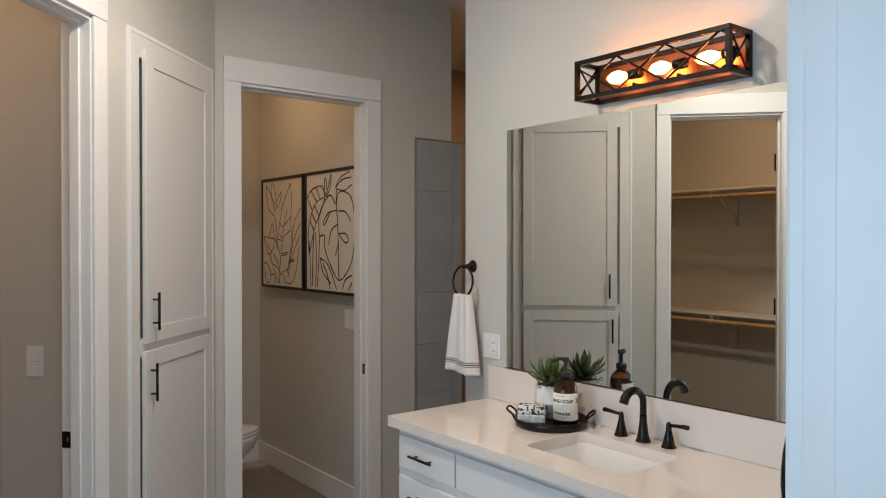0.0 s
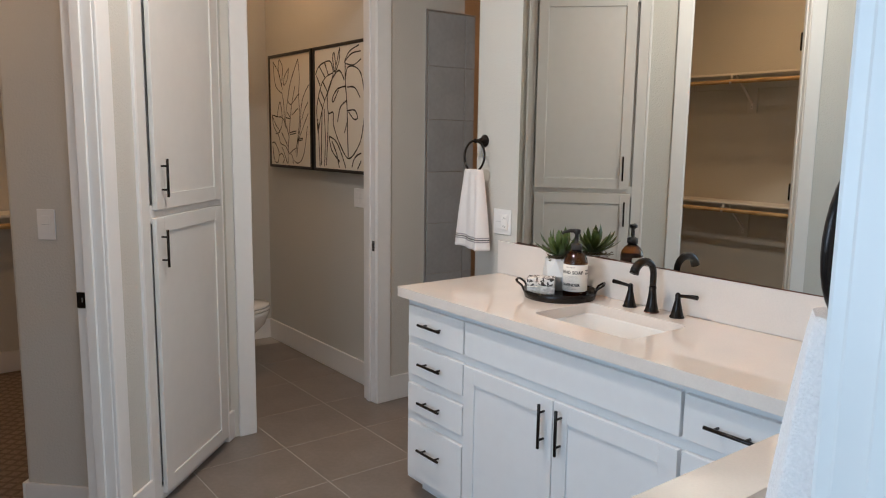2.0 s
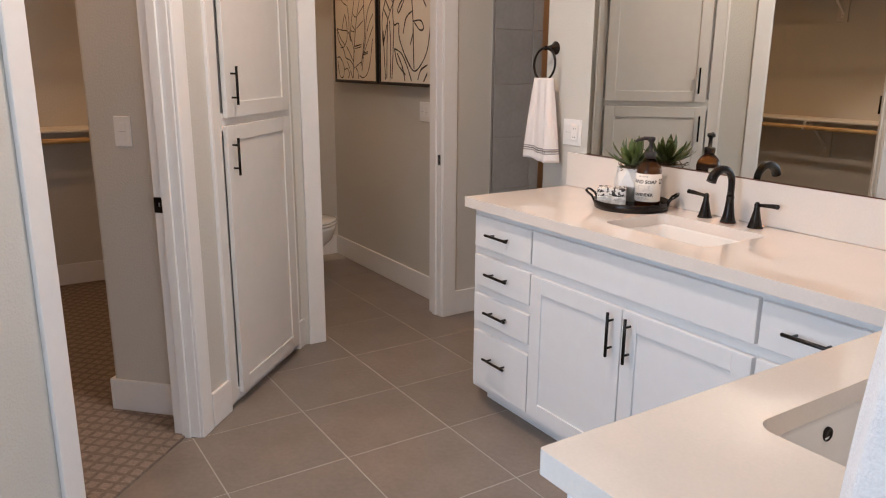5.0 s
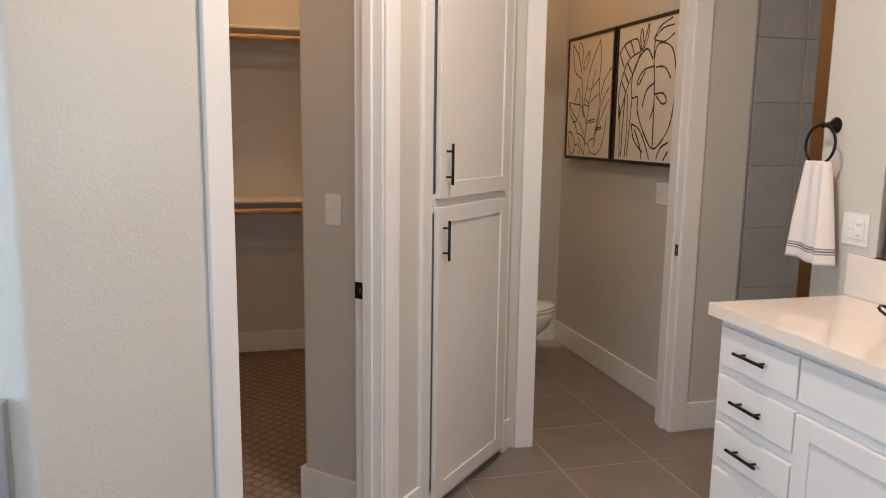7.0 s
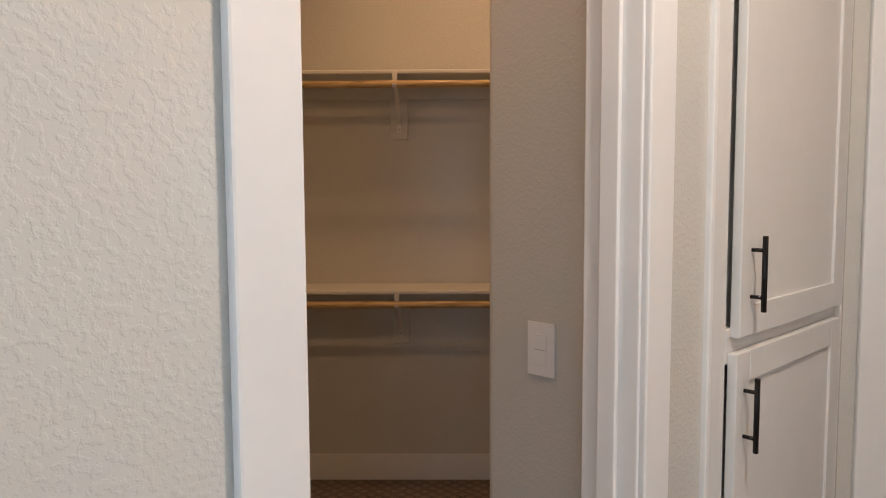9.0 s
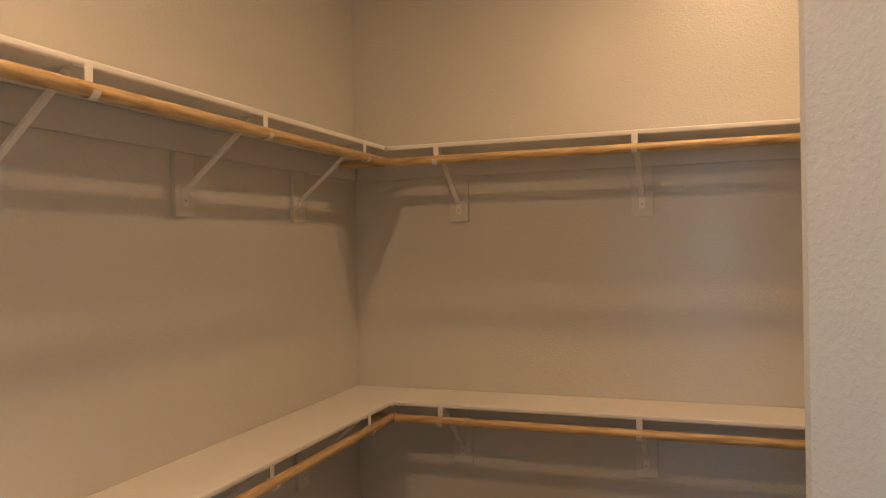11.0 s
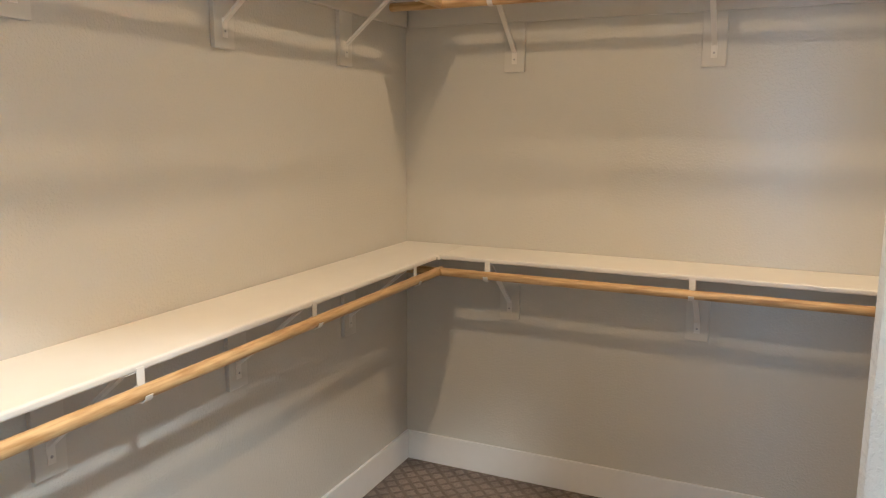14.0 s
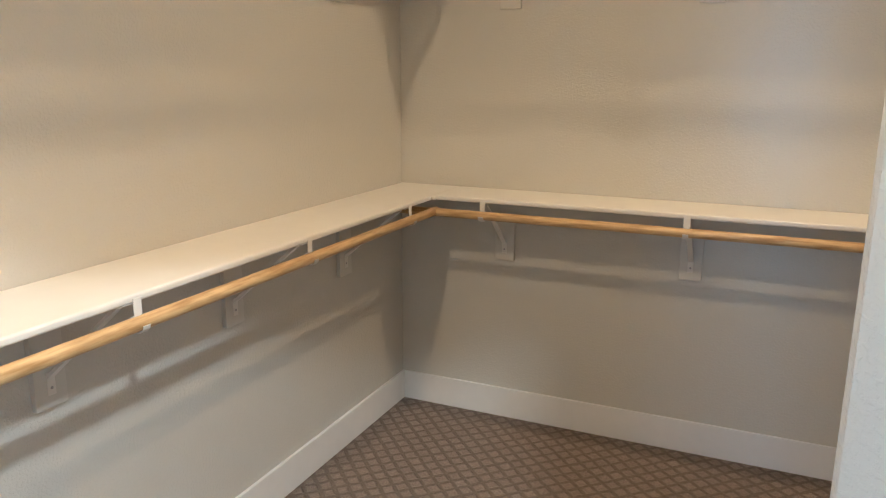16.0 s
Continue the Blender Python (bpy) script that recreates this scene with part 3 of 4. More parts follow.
# ---- towels ----
def towel_ring(m, label):
    """On a wall in the plane y=0; the ring hangs at y=-0.058."""
    t = thing("towel_ring", label, "towel ring", m, "towel rings")
    bm = bmesh.new()
    lathe(bm, [(0.030, 0.0005), (0.030, 0.004), (0.024, 0.010), (0.015, 0.024), (0.0105, 0.040), (0.009, 0.052), (0.011, 0.058), (0.008, 0.064), (0.001, 0.065)], 24, pose(0, 0, 0, 90, 0, 0))
    part("post", bm, BLACK, t)
    bm = bmesh.new()
    tube(bm, [(0.072 * math.sin(radians(a)), -0.058 - 0.008 * (1 - math.cos(radians(a))) / 2, -0.070 + 0.072 * math.cos(radians(a))) for a in range(0, 360, 10)], 0.0052, 10, True)
    part("ring", bm, BLACK, t)
    return t


def towel(m, label, seed, length=0.36, w0=0.058, w1=0.100, folds=1.3):
    """A hand towel folded through a ring at the origin, hanging down."""
    t = thing("hand_towel", label, "towel", m)
    rnd = random.Random(seed)
    ph = [rnd.uniform(0, 6.28) for _ in range(4)]

    def section(v, grow=0.0):
        z = 0.012 - v * length
        w = w0 + (w1 - w0) * v ** 0.75 + grow
        th = 0.020 + 0.010 * math.sin(min(v * 2.2, 1.57)) + grow
        pts = []
        for i in range(64):
            a = 2 * math.pi * i / 64
            x = math.copysign(abs(math.cos(a)) ** 0.8, math.cos(a)) * w
            side = math.copysign(abs(math.sin(a)) ** 0.55, math.sin(a))
            u = x / w
            fold = folds * 0.010 * v * math.sin(5.0 * u + ph[0]) + folds * 0.005 * math.sin(9 * u + ph[1] + v * 1.2) * (0.4 + v)
            crease = -0.016 * math.exp(-((u - 0.42) / 0.10) ** 2) * (1 if side < 0 else 0)
            pts.append((x + 0.010 * v * u * math.sin(ph[2]), side * th + fold - crease * v, z - 0.016 * v * (0.5 + 0.5 * u) + 0.004 * math.sin(4 * u + ph[3]) * v))
        return pts

    def cloth(name, v0, v1, mat, n, grow=0.0, lab=""):
        bm = bmesh.new()
        ring_mesh(bm, [section(v0 + (v1 - v0) * i / n, grow) for i in range(n + 1)])
        return part(name, bm, mat, t, lab)

    cloth("cloth", 0.0, 1.0, TOWEL, 30)
    cloth("stripe", 0.835, 0.850, STRIPE_GREY, 2, 0.0012, "grey woven stripe")
    cloth("stripe", 0.862, 0.874, STRIPE, 2, 0.0012, "dark woven stripe")
    cloth("stripe", 0.886, 0.900, STRIPE_GREY, 2, 0.0012, "grey woven stripe")
    return t


R1 = pose(XM, 2.672, 1.507, 0, 0, -90)
towel_ring(R1, "dark bronze towel ring on the mirror wall")
towel(R1 @ pose(0.0, -0.064, -0.142), "white terry hand towel with grey stripes on a ring", 3)
R2 = pose(0.832, YB, 1.515, 0, 0, 180)
towel_ring(R2, "dark bronze towel ring beside the entrance")
towel(R2 @ pose(0.0, -0.064, -0.142), "white terry hand towel hanging beside the entrance", 8, 0.36, 0.066, 0.125, 1.7)


# ---- switches and outlets ----
def plate(name, label, m, w, h, toggles, category):
    p = thing(name, label, category, m)
    part_boxes("cover_plate", [((-w / 2, -0.006, -h / 2), (w / 2, -0.0005, h / 2))], PLASTIC, p, 0.0025, 2)
    for x in toggles:
        r = part_boxes("rocker", [((x - 0.0165, -0.0082, -0.033), (x + 0.0165, -0.006, 0.033))], PLASTIC, p, 0.0012, 1)
        if category == "outlet":
            for z in (0.014, -0.024):
                for dx in (-0.006, 0.006):
                    part_boxes("slot", [((x + dx - 0.0013, -0.0086, z), (x + dx + 0.0013, -0.0081, z + 0.008))], FRAME_BLACK, r)
        else:
            part_boxes("seam", [((x - 0.0155, -0.0086, -0.001), (x + 0.0155, -0.0081, 0.0003))], GREY_METAL, r)
    return p


plate("light_switch", "white rocker light switch on the closet stub wall", DIAG @ pose(0.088, 0.328, 1.178, 0, 0, -90), 0.072, 0.115, (0,), "switch")
plate("light_switch", "white double rocker switch in the water closet", pose(2.515, 3.862, 1.155, 0, 0, -90), 0.117, 0.115, (-0.023, 0.023), "switch")
plate("power_outlet", "white double cover plate with an outlet", pose(XM, 2.532, 1.142, 0, 0, -90), 0.117, 0.115, (-0.023,), "switch")
plate("power_outlet", "white outlet beside a switch over the counter", pose(XM - 0.0062, 2.509, 1.142, 0, 0, -90), 0.040, 0.072, (0,), "outlet")


def strike(parent, m):
    p = part_boxes("strike_plate", [((-0.014, -0.0018, -0.029), (0.014, -0.0002, 0.029))], BLACK, parent, 0.0006, 1, "black strike plate", m)
    part_boxes("lip", [((-0.0222, -0.0017, -0.0285), (-0.0135, -0.0002, 0.0285))], BLACK, p, 0.0006, 1)
    part_boxes("latch_hole", [((-0.003, -0.0022, -0.007), (0.002, -0.0017, 0.009))], GREY_METAL, p)
    return p


strike(closet_door, pose(SR - 0.0102, 0.103, 0.929, 0, 0, -90))
strike(wc_door, pose(2.3918, 0.036, 0.915, 0, 0, -90))
for z in (0.32, 1.22, 2.12):
    bm = bmesh.new()
    box(bm, (SL + 0.0102, 0.080, z - 0.05), (SL + 0.0125, 0.1255, z + 0.05), 0.0006)
    tube(bm, [(SL + 0.012, 0.1315, z - 0.052), (SL + 0.012, 0.1315, z + 0.052)], 0.0065, 10)
    part("hinge", bm, BLACK, closet_door, "black butt hinge")


# ---- vanity light ----
lamp = thing("vanity_light", "dark bronze cage wall light with three glowing bulbs", "wall lamp")
Y0, Y1, Z0, Z1, X0 = 1.262, 1.910, 2.160, 2.312, 2.345
b_ = 0.0085
bm = bmesh.new()
for x in (X0 + b_, XM - b_ - 0.001):
    for z in (Z0 + b_, Z1 - b_):
        box(bm, (x - b_, Y0, z - b_), (x + b_, Y1, z + b_), 0.001)
    for y in (Y0 + b_, Y1 - b_):
        box(bm, (x - b_, y - b_, Z0 + 2 * b_), (x + b_, y + b_, Z1 - 2 * b_), 0.001)
for y in (Y0 + b_, Y1 - b_):
    for z in (Z0 + b_, Z1 - b_):
        box(bm, (X0 + 2 * b_, y - b_, z - b_), (XM - 2 * b_ - 0.001, y + b_, z + b_), 0.001)
part("cage_frame", bm, BLACK, lamp)
part_boxes("back_plate", [((XM - 0.012, Y0 + 0.018, Z0 + 0.018), (XM - 0.001, Y1 - 0.018, Z1 - 0.018))], BRONZE_EDGE, lamp, 0.001, 1, "copper-brown back plate")
zb, zt, ym = Z0 + 0.014, Z1 - 0.014, Y1 - Y0
fr = [0.0, 0.14, 0.30, 0.46, 0.62, 0.78, 0.94, 1.0]
for flip in (0, 1):
    for i in range(len(fr) - 1):
        up_ = [0.06, 0.5, 1.0, 0.5, 0.0, 0.5, 1.0, 0.82]
        up_ = [0.94, 0.5, 0.0, 0.5, 1.0, 0.5, 0.0, 0.18] if flip else up_
        p0 = (X0 + 0.008, Y1 - ym * fr[i], zb + (zt - zb) * up_[i])
        p1 = (X0 + 0.008, Y1 - ym * fr[i + 1], zb + (zt - zb) * up_[i + 1])
        bm = bmesh.new()
        tube(bm, [p0, p1], 0.0042, 6)
        part("brace", bm, BLACK, lamp)
for y in (Y0 + 0.008, Y1 - 0.008):
    for z0, z1 in ((zb, zt), (zt, zb)):
        bm = bmesh.new()
        tube(bm, [(X0 + 0.012, y, z0), (XM - 0.014, y, z1)], 0.0042, 6)
        part("brace", bm, BLACK, lamp)
BULB = glass("amber_bulb_glass", (1.0, 0.66, 0.30), 0.05)
CORE = glow("bulb_filament", (1.0, 0.31, 0.05), 105)
for k in range(3):
    ys = Y1 - ym * (0.325 + 0.29 * k)
    m = pose(2.415, ys, 2.236, -90, 0, 0)
    bm = bmesh.new()
    lathe(bm, [(0.010, -0.045), (0.019, -0.045), (0.019, -0.002), (0.015, 0.006), (0.012, 0.007)], 16, m)
    sk = part("socket", bm, BLACK, lamp)
    bm = bmesh.new()
    lathe(bm, [(0.012, 0.006), (0.017, 0.022), (0.026, 0.045), (0.0285, 0.062), (0.026, 0.080), (0.016, 0.098), (0.007, 0.108), (0.001, 0.110)], 18, m)
    bulb = part("bulb", bm, BULB, sk, "clear amber glass bulb")
    bulb.visible_shadow = False
    bm = bmesh.new()
    lathe(bm, [(0.002, 0.018), (0.008, 0.024), (0.0135, 0.045), (0.015, 0.060), (0.0125, 0.076), (0.006, 0.090), (0.001, 0.092)], 14, m)
    part("filament", bm, CORE, sk, "glowing orange filament")
    bm = bmesh.new()
    tube(bm, [(2.415, ys - 0.012, 2.20), (2.446, ys - 0.012, 2.20), (XM - 0.012, ys - 0.012, 2.20)], 0.006, 8)
    part("arm", bm, BLACK, lamp)


# ---- tray and what stands on it ----
TX, TY = 2.318, 2.005
tray = thing("serving_tray", "round black metal tray with two handles", "tray", pose(TX, TY, CT + 0.0005) @ Matrix.Scale(1.08, 4))
bm = bmesh.new()
lathe(bm, [(0.001, 0.010), (0.10, 0.010), (0.124, 0.010), (0.124, 0.0), (0.128, 0.0), (0.131, 0.012), (0.134, 0.028), (0.131, 0.029), (0.126, 0.014), (0.12, 0.0125), (0.001, 0.0125)], 48)
part("dish", bm, BLACK, tray)
for a in (128, -52):
    bm = bmesh.new()
    ux, uy = math.cos(radians(a)), math.sin(radians(a))
    pts = [(-0.036, 0.124, 0.018), (-0.036, 0.135, 0.040), (-0.034, 0.152, 0.052), (-0.02, 0.158, 0.055), (0.02, 0.158, 0.055), (0.034, 0.152, 0.052), (0.036, 0.135, 0.040), (0.036, 0.124, 0.018)]
    tube(bm, [(y * ux - x * uy, y * uy + x * ux, z) for x, y, z in pts], 0.0042, 8)
    part("handle", bm, BLACK, tray)
TZ = CT + 0.0135

AMBER = glass("amber_bottle_glass", (0.20, 0.075, 0.015), 0.03)
LABEL = material("cream_label_paper", (0.78, 0.75, 0.69), 0.7, grain=0.02)
FINE_PRINT = material("grey_fine_print", (0.22, 0.21, 0.20), 0.7)
PRINT = material("black_print", (0.02, 0.02, 0.02), 0.7)
bottle = thing("soap_bottle", "amber glass hand soap bottle with black pump", "bottle", pose(2.306, 1.916, TZ) @ Matrix.Scale(1.16, 4))
bm = bmesh.new()
lathe(bm, [(0.036, 0.0), (0.0395, 0.004), (0.0395, 0.118), (0.037, 0.132), (0.028, 0.146), (0.0165, 0.156), (0.0155, 0.166)], 32)
part("bottle_body", bm, AMBER, bottle)
SOAPY = material("soap_liquid", (0.09, 0.035, 0.008), 0.2)
bm = bmesh.new()
lathe(bm, [(0.034, 0.004), (0.0365, 0.008), (0.0365, 0.105), (0.001, 0.106)], 32)
part("liquid", bm, SOAPY, bottle, "dark amber liquid soap")
bm = bmesh.new()
lathe(bm, [(0.0185, 0.160), (0.0185, 0.178), (0.014, 0.181), (0.0065, 0.182), (0.0065, 0.212), (0.010, 0.213), (0.012, 0.218), (0.012, 0.226), (0.006, 0.228), (0.001, 0.228)], 20)
tube(bm, [(0, 0, 0.222), (-0.020, 0.010, 0.223), (-0.040, 0.020, 0.218), (-0.045, 0.0225, 0.212)], [0.0065, 0.006, 0.005, 0.0042], 8)
part("pump", bm, FRAME_BLACK, bottle, "black plastic pump")
bm = bmesh.new()
FACE = 199                      # way the label faces, in degrees
arc = [radians(FACE - 80 + 200 * i / 30) for i in range(31)]
ring_mesh(bm, [[(r * math.cos(a), r * math.sin(a), z) for r, z in ((0.0397, 0.026), (0.0402, 0.026), (0.0402, 0.114), (0.0397, 0.114))] for a in arc])
lab = part("label", bm, LABEL, bottle, "cream paper label with black print")


def print_on_bottle(words, size, z, name="lettering"):
    cu = bpy.data.curves.new("lettering", "FONT")
    cu.body, cu.size, cu.align_x, cu.resolution_u = words, size, "CENTER", 2
    cu.offset = 0.0005
    ob = bpy.data.objects.new("lettering", cu)
    scene.collection.objects.link(ob)
    bpy.context.view_layer.update()
    me = bpy.data.meshes.new_from_object(ob.evaluated_get(bpy.context.evaluated_depsgraph_get()))
    bpy.data.objects.remove(ob)
    for v in me.vertices:
        a = radians(FACE) + v.co.x / 0.0402
        v.co = (0.0405 * math.cos(a), 0.0405 * math.sin(a), z + v.co.y)
    me.materials.append(PRINT)
    o = new(name, me)
    o.parent = lab
    return o


print_on_bottle("HAND SOAP", 0.0152, 0.084)
print_on_bottle("LAVENDER", 0.0130, 0.044)
print_on_bottle("22", 0.021, 0.083).matrix_basis = pose(0, 0, 0, 0, 0, 88)
bm = bmesh.new()
for z, w, h in ((0.104, 0.032, 0.005), (0.076, 0.045, 0.0016), (0.0725, 0.047, 0.0012), (0.069, 0.044, 0.0012), (0.0655, 0.046, 0.0012), (0.062, 0.043, 0.0012), (0.0585, 0.030, 0.0012), (0.038, 0.036, 0.0016), (0.034, 0.040, 0.0012)):
    n = max(3, int(w / 0.0022))
    for i in range(n):
        if h < 0.003 and (i * 7 + int(z * 5000)) % 5 == 0 or h > 0.003 and i % 2:
            continue
        a0, a1 = (radians(FACE) + (-w / 2 + w * (i + e) / n) / 0.0402 for e in (0.0, 0.95))
        bm.faces.new([bm.verts.new((0.0405 * math.cos(a), 0.0405 * math.sin(a), zz)) for a, zz in ((a0, z), (a1, z), (a1, z + h * 0.7), (a0, z + h * 0.7))])
tagged(part("small_print", bm, FINE_PRINT, lab), "lines of small black print", "", "", "stuff")

# potted succulent
POT = material("white_glazed_pot", (0.80, 0.79, 0.77), 0.3, grain=0.01)
MOSS = material("dried_moss", (0.20, 0.15, 0.09), 0.95, grain=0.4, grain_scale=120)
LEAF = material("succulent_leaf", (0.085, 0.125, 0.03), 0.42, grain=0.2, grain_scale=30, spread=0.25)
plant = thing("potted_succulent", "green succulent in a white faceted pot", "plant", pose(2.376, 2.062, TZ) @ Matrix.Scale(1.36, 4))
bm = bmesh.new()
k = 7
rad = ((0.030, 0.0, 0), (0.052, 0.045, 0.5), (0.046, 0.096, 0), (0.041, 0.096, 0), (0.038, 0.082, 0))
rings = [[bm.verts.new((r * math.cos(2 * math.pi * (i + o) / k), r * math.sin(2 * math.pi * (i + o) / k), z)) for i in range(k)] for r, z, o in rad]
for ia, (a, b) in enumerate(zip(rings, rings[1:])):
    for i in range(k):
        j = (i + 1) % k
        if ia == 0:
            bm.faces.new((a[i], a[j], b[i]))
            bm.faces.new((a[j], b[j], b[i]))
        elif ia == 1:
            bm.faces.new((a[i], a[j], b[j]))
            bm.faces.new((a[i], b[j], b[i]))
        else:
            bm.faces.new((a[i], a[j], b[j], b[i]))
bm.faces.new(list(reversed(rings[0])))
bm.faces.new(rings[-1])
part("pot", bm, POT, plant)
rnd = random.Random(5)
bm = bmesh.new()
for i in range(90):
    a, r = rnd.uniform(0, 6.28), 0.044 * rnd.random() ** 0.5
    p = Vector((r * math.cos(a), r * math.sin(a), 0.088))
    pts = [p]
    for _ in range(4):
        pts.append(pts[-1] + Vector((rnd.uniform(-0.009, 0.009), rnd.uniform(-0.009, 0.009), rnd.uniform(-0.002, 0.008))))
    tube(bm, pts, 0.0012, 4)
part("moss", bm, MOSS, plant, "curly dried brown moss")
for tier, (n, tilt, length, wid) in enumerate(((11, 6, 0.100, 0.0145), (10, 23, 0.098, 0.0145), (7, 43, 0.086, 0.0130), (4, 68, 0.064, 0.0105))):
    for i in range(n):
        a = 2 * math.pi * (i + 0.5 * (tier % 2) + rnd.uniform(-0.15, 0.15)) / n
        tl = radians(tilt + rnd.uniform(-8, 8))
        ln = length * rnd.uniform(0.85, 1.12)
        m = Matrix.Translation((0, 0, 0.100 + 0.004 * tier)) @ Matrix.Rotation(a, 4, "Z")
        rings = []
        for q in range(7):
            u = q / 6
            w = wid * (0.35 + 1.5 * u) * (1 - u) ** 0.75 + 0.0006
            th = 0.005 * (1 - u) + 0.0006
            x = ln * u * math.cos(tl + 0.5 * u)
            z = ln * u * math.sin(tl + 0.25 * u)
            rings.append([m @ Vector((x + 0.004 * (-th), s_ * w, z + h * th)) for s_, h in ((-1, 0.5), (-0.5, 0.0), (0, -0.4), (0.5, 0.0), (1, 0.5), (0.5, 0.9), (0, 0.6), (-0.5, 0.9))])
        bm = bmesh.new()
        ring_mesh(bm, rings)
        part("leaf", bm, LEAF, plant)

# wrapped soap bars
PAPER = material("floral_soap_paper", (0.78, 0.76, 0.72), 0.6)
n_, l_ = PAPER.node_tree.nodes, PAPER.node_tree.links
vor = n_.new("ShaderNodeTexNoise")
vor.inputs["Scale"].default_value, vor.inputs["Detail"].default_value = 80, 2
rmp = n_.new("ShaderNodeValToRGB")
rmp.color_ramp.elements[0].position, rmp.color_ramp.elements[1].position = 0.51, 0.53
rmp.color_ramp.elements[0].color, rmp.color_ramp.elements[1].color = (0.78, 0.76, 0.72, 1), (0.035, 0.03, 0.03, 1)
tco = n_.new("ShaderNodeTexCoord")
l_.new(tco.outputs["Object"], vor.inputs["Vector"])
l_.new(vor.outputs["Fac"], rmp.inputs["Fac"])
l_.new(rmp.outputs["Color"], n_["Principled BSDF"].inputs["Base Color"])
MARBLE = material("grey_marbled_soap", (0.66, 0.65, 0.62), 0.55, grain=0.35, grain_scale=70)
for z, mat, lab_, rot, dx in ((0.0, MARBLE, "pale grey marbled soap bar on the tray", -44, 0.0), (0.0318, PAPER, "soap bar in black and white floral paper", -50, 0.004)):
    ob = part_boxes("soap_bar", [((-0.054, -0.034, 0), (0.054, 0.034, 0.0315))], mat, None, 0.004, 3, "", pose(2.258 + dx, 2.052, TZ + z, 0, 0, rot))
    tagged(ob, lab_, "soap")


# ---- pictures in the water closet ----
def picture(y0, y1, label, strokes):
    """A framed ink drawing on the wall x=2.515, drawn as it is seen: u from 0 at y1 to 1 at y0, v up."""
    z0, z1, x0 = 1.302, 2.072, 2.457
    p = thing("framed_picture", label, "picture", None, "ink drawings")
    f_ = 0.019
    part_boxes("frame", [((x0, y0, z0), (2.5145, y0 + f_, z1)), ((x0, y1 - f_, z0), (2.5145, y1, z1)), ((x0, y0 + f_, z0), (2.5145, y1 - f_, z0 + f_)), ((x0, y0 + f_, z1 - f_), (2.5145, y1 - f_, z1))], FRAME_BLACK, p, 0.0012, 1)
    part_boxes("canvas", [((x0 + 0.006, y0 + f_, z0 + f_), (2.5145, y1 - f_, z1 - f_))], CANVAS, p)
    drawing = new("ink_drawing")
    tagged(drawing, "loose brown-black botanical lines")
    drawing.parent = p
    rnd = random.Random(int(y0 * 100))
    w, h = y1 - y0 - 2 * f_ - 0.008, z1 - z0 - 2 * f_ - 0.008
    for pts, width in strokes:
        ctrl = [Vector((u, v, 0)) for u, v in pts]
        fine = []
        for i in range(len(ctrl) - 1):
            a, b, c_, d = ctrl[max(i - 1, 0)], ctrl[i], ctrl[i + 1], ctrl[min(i + 2, len(ctrl) - 1)]
            for q in range(6):
                s = q / 6
                fine.append(0.5 * (2 * b + (c_ - a) * s + (2 * a - 5 * b + 4 * c_ - d) * s * s + (3 * b - a - 3 * c_ + d) * s ** 3))
        fine.append(ctrl[-1])
        line, rr = [], []
        for i, q in enumerate(fine):
            u, v = min(max(q.x, 0.005), 0.995), min(max(q.y, 0.005), 0.995)
            line.append((x0 + 0.0055, y1 - f_ - 0.004 - u * w, z0 + f_ + 0.004 + v * h))
            rr.append(1.45 * width * (0.75 + 0.5 * rnd.random()))
        bm = bmesh.new()
        tube(bm, line, rr, 5)
        for v in bm.verts:
            v.co.x = x0 + 0.0055 + (v.co.x - x0 - 0.0055) * 0.15
        part("ink_line", bm, INK, drawing)
    return p


def ink(strokes, width):
    """Hand-drawn lines of one thickness."""
    return [(points, width) for points in strokes]


# tall leaves: a flower head on its stem, the great leaf, the leaves behind, the low leaves
left = ink([[(0.08, 0.97), (0.22, 0.87), (0.27, 0.79), (0.32, 0.70)], [(0.08, 0.97), (0.11, 0.81), (0.17, 0.72), (0.30, 0.67)],
            [(0.30, 0.75), (0.22, 0.88), (0.25, 0.98), (0.33, 0.90), (0.31, 0.78)], [(0.49, 0.89), (0.38, 0.82), (0.36, 0.74), (0.45, 0.79), (0.49, 0.89)],
            [(0.31, 0.67), (0.35, 0.56), (0.36, 0.41), (0.40, 0.34)]], 0.0024)
left += ink([[(0.72, 0.96), (0.53, 0.76), (0.45, 0.60), (0.40, 0.47), (0.37, 0.36)], [(0.72, 0.96), (0.75, 0.80), (0.73, 0.63), (0.74, 0.40), (0.64, 0.12)],
             [(0.64, 0.72), (0.55, 0.55), (0.50, 0.38), (0.45, 0.16), (0.44, 0.01)], [(0.46, 0.59), (0.54, 0.56), (0.73, 0.65)], [(0.55, 0.46), (0.71, 0.52)],
             [(0.40, 0.44), (0.52, 0.43), (0.43, 0.49)], [(0.50, 0.30), (0.66, 0.315)], [(0.50, 0.28), (0.66, 0.295)]], 0.0024)
left += ink([[(0.97, 0.72), (0.84, 0.62), (0.78, 0.50), (0.76, 0.35), (0.65, 0.15)], [(0.95, 0.57), (0.86, 0.50), (0.80, 0.42)],
             [(0.95, 0.47), (0.82, 0.34), (0.72, 0.23), (0.66, 0.08)], [(0.93, 0.36), (0.86, 0.15), (0.78, 0.05), (0.68, 0.02), (0.60, 0.04)],
             [(0.71, 0.24), (0.82, 0.25)], [(0.70, 0.225), (0.81, 0.235)], [(0.50, 0.11), (0.58, 0.14), (0.66, 0.16)], [(0.50, 0.11), (0.56, 0.07), (0.57, 0.01)]], 0.0024)
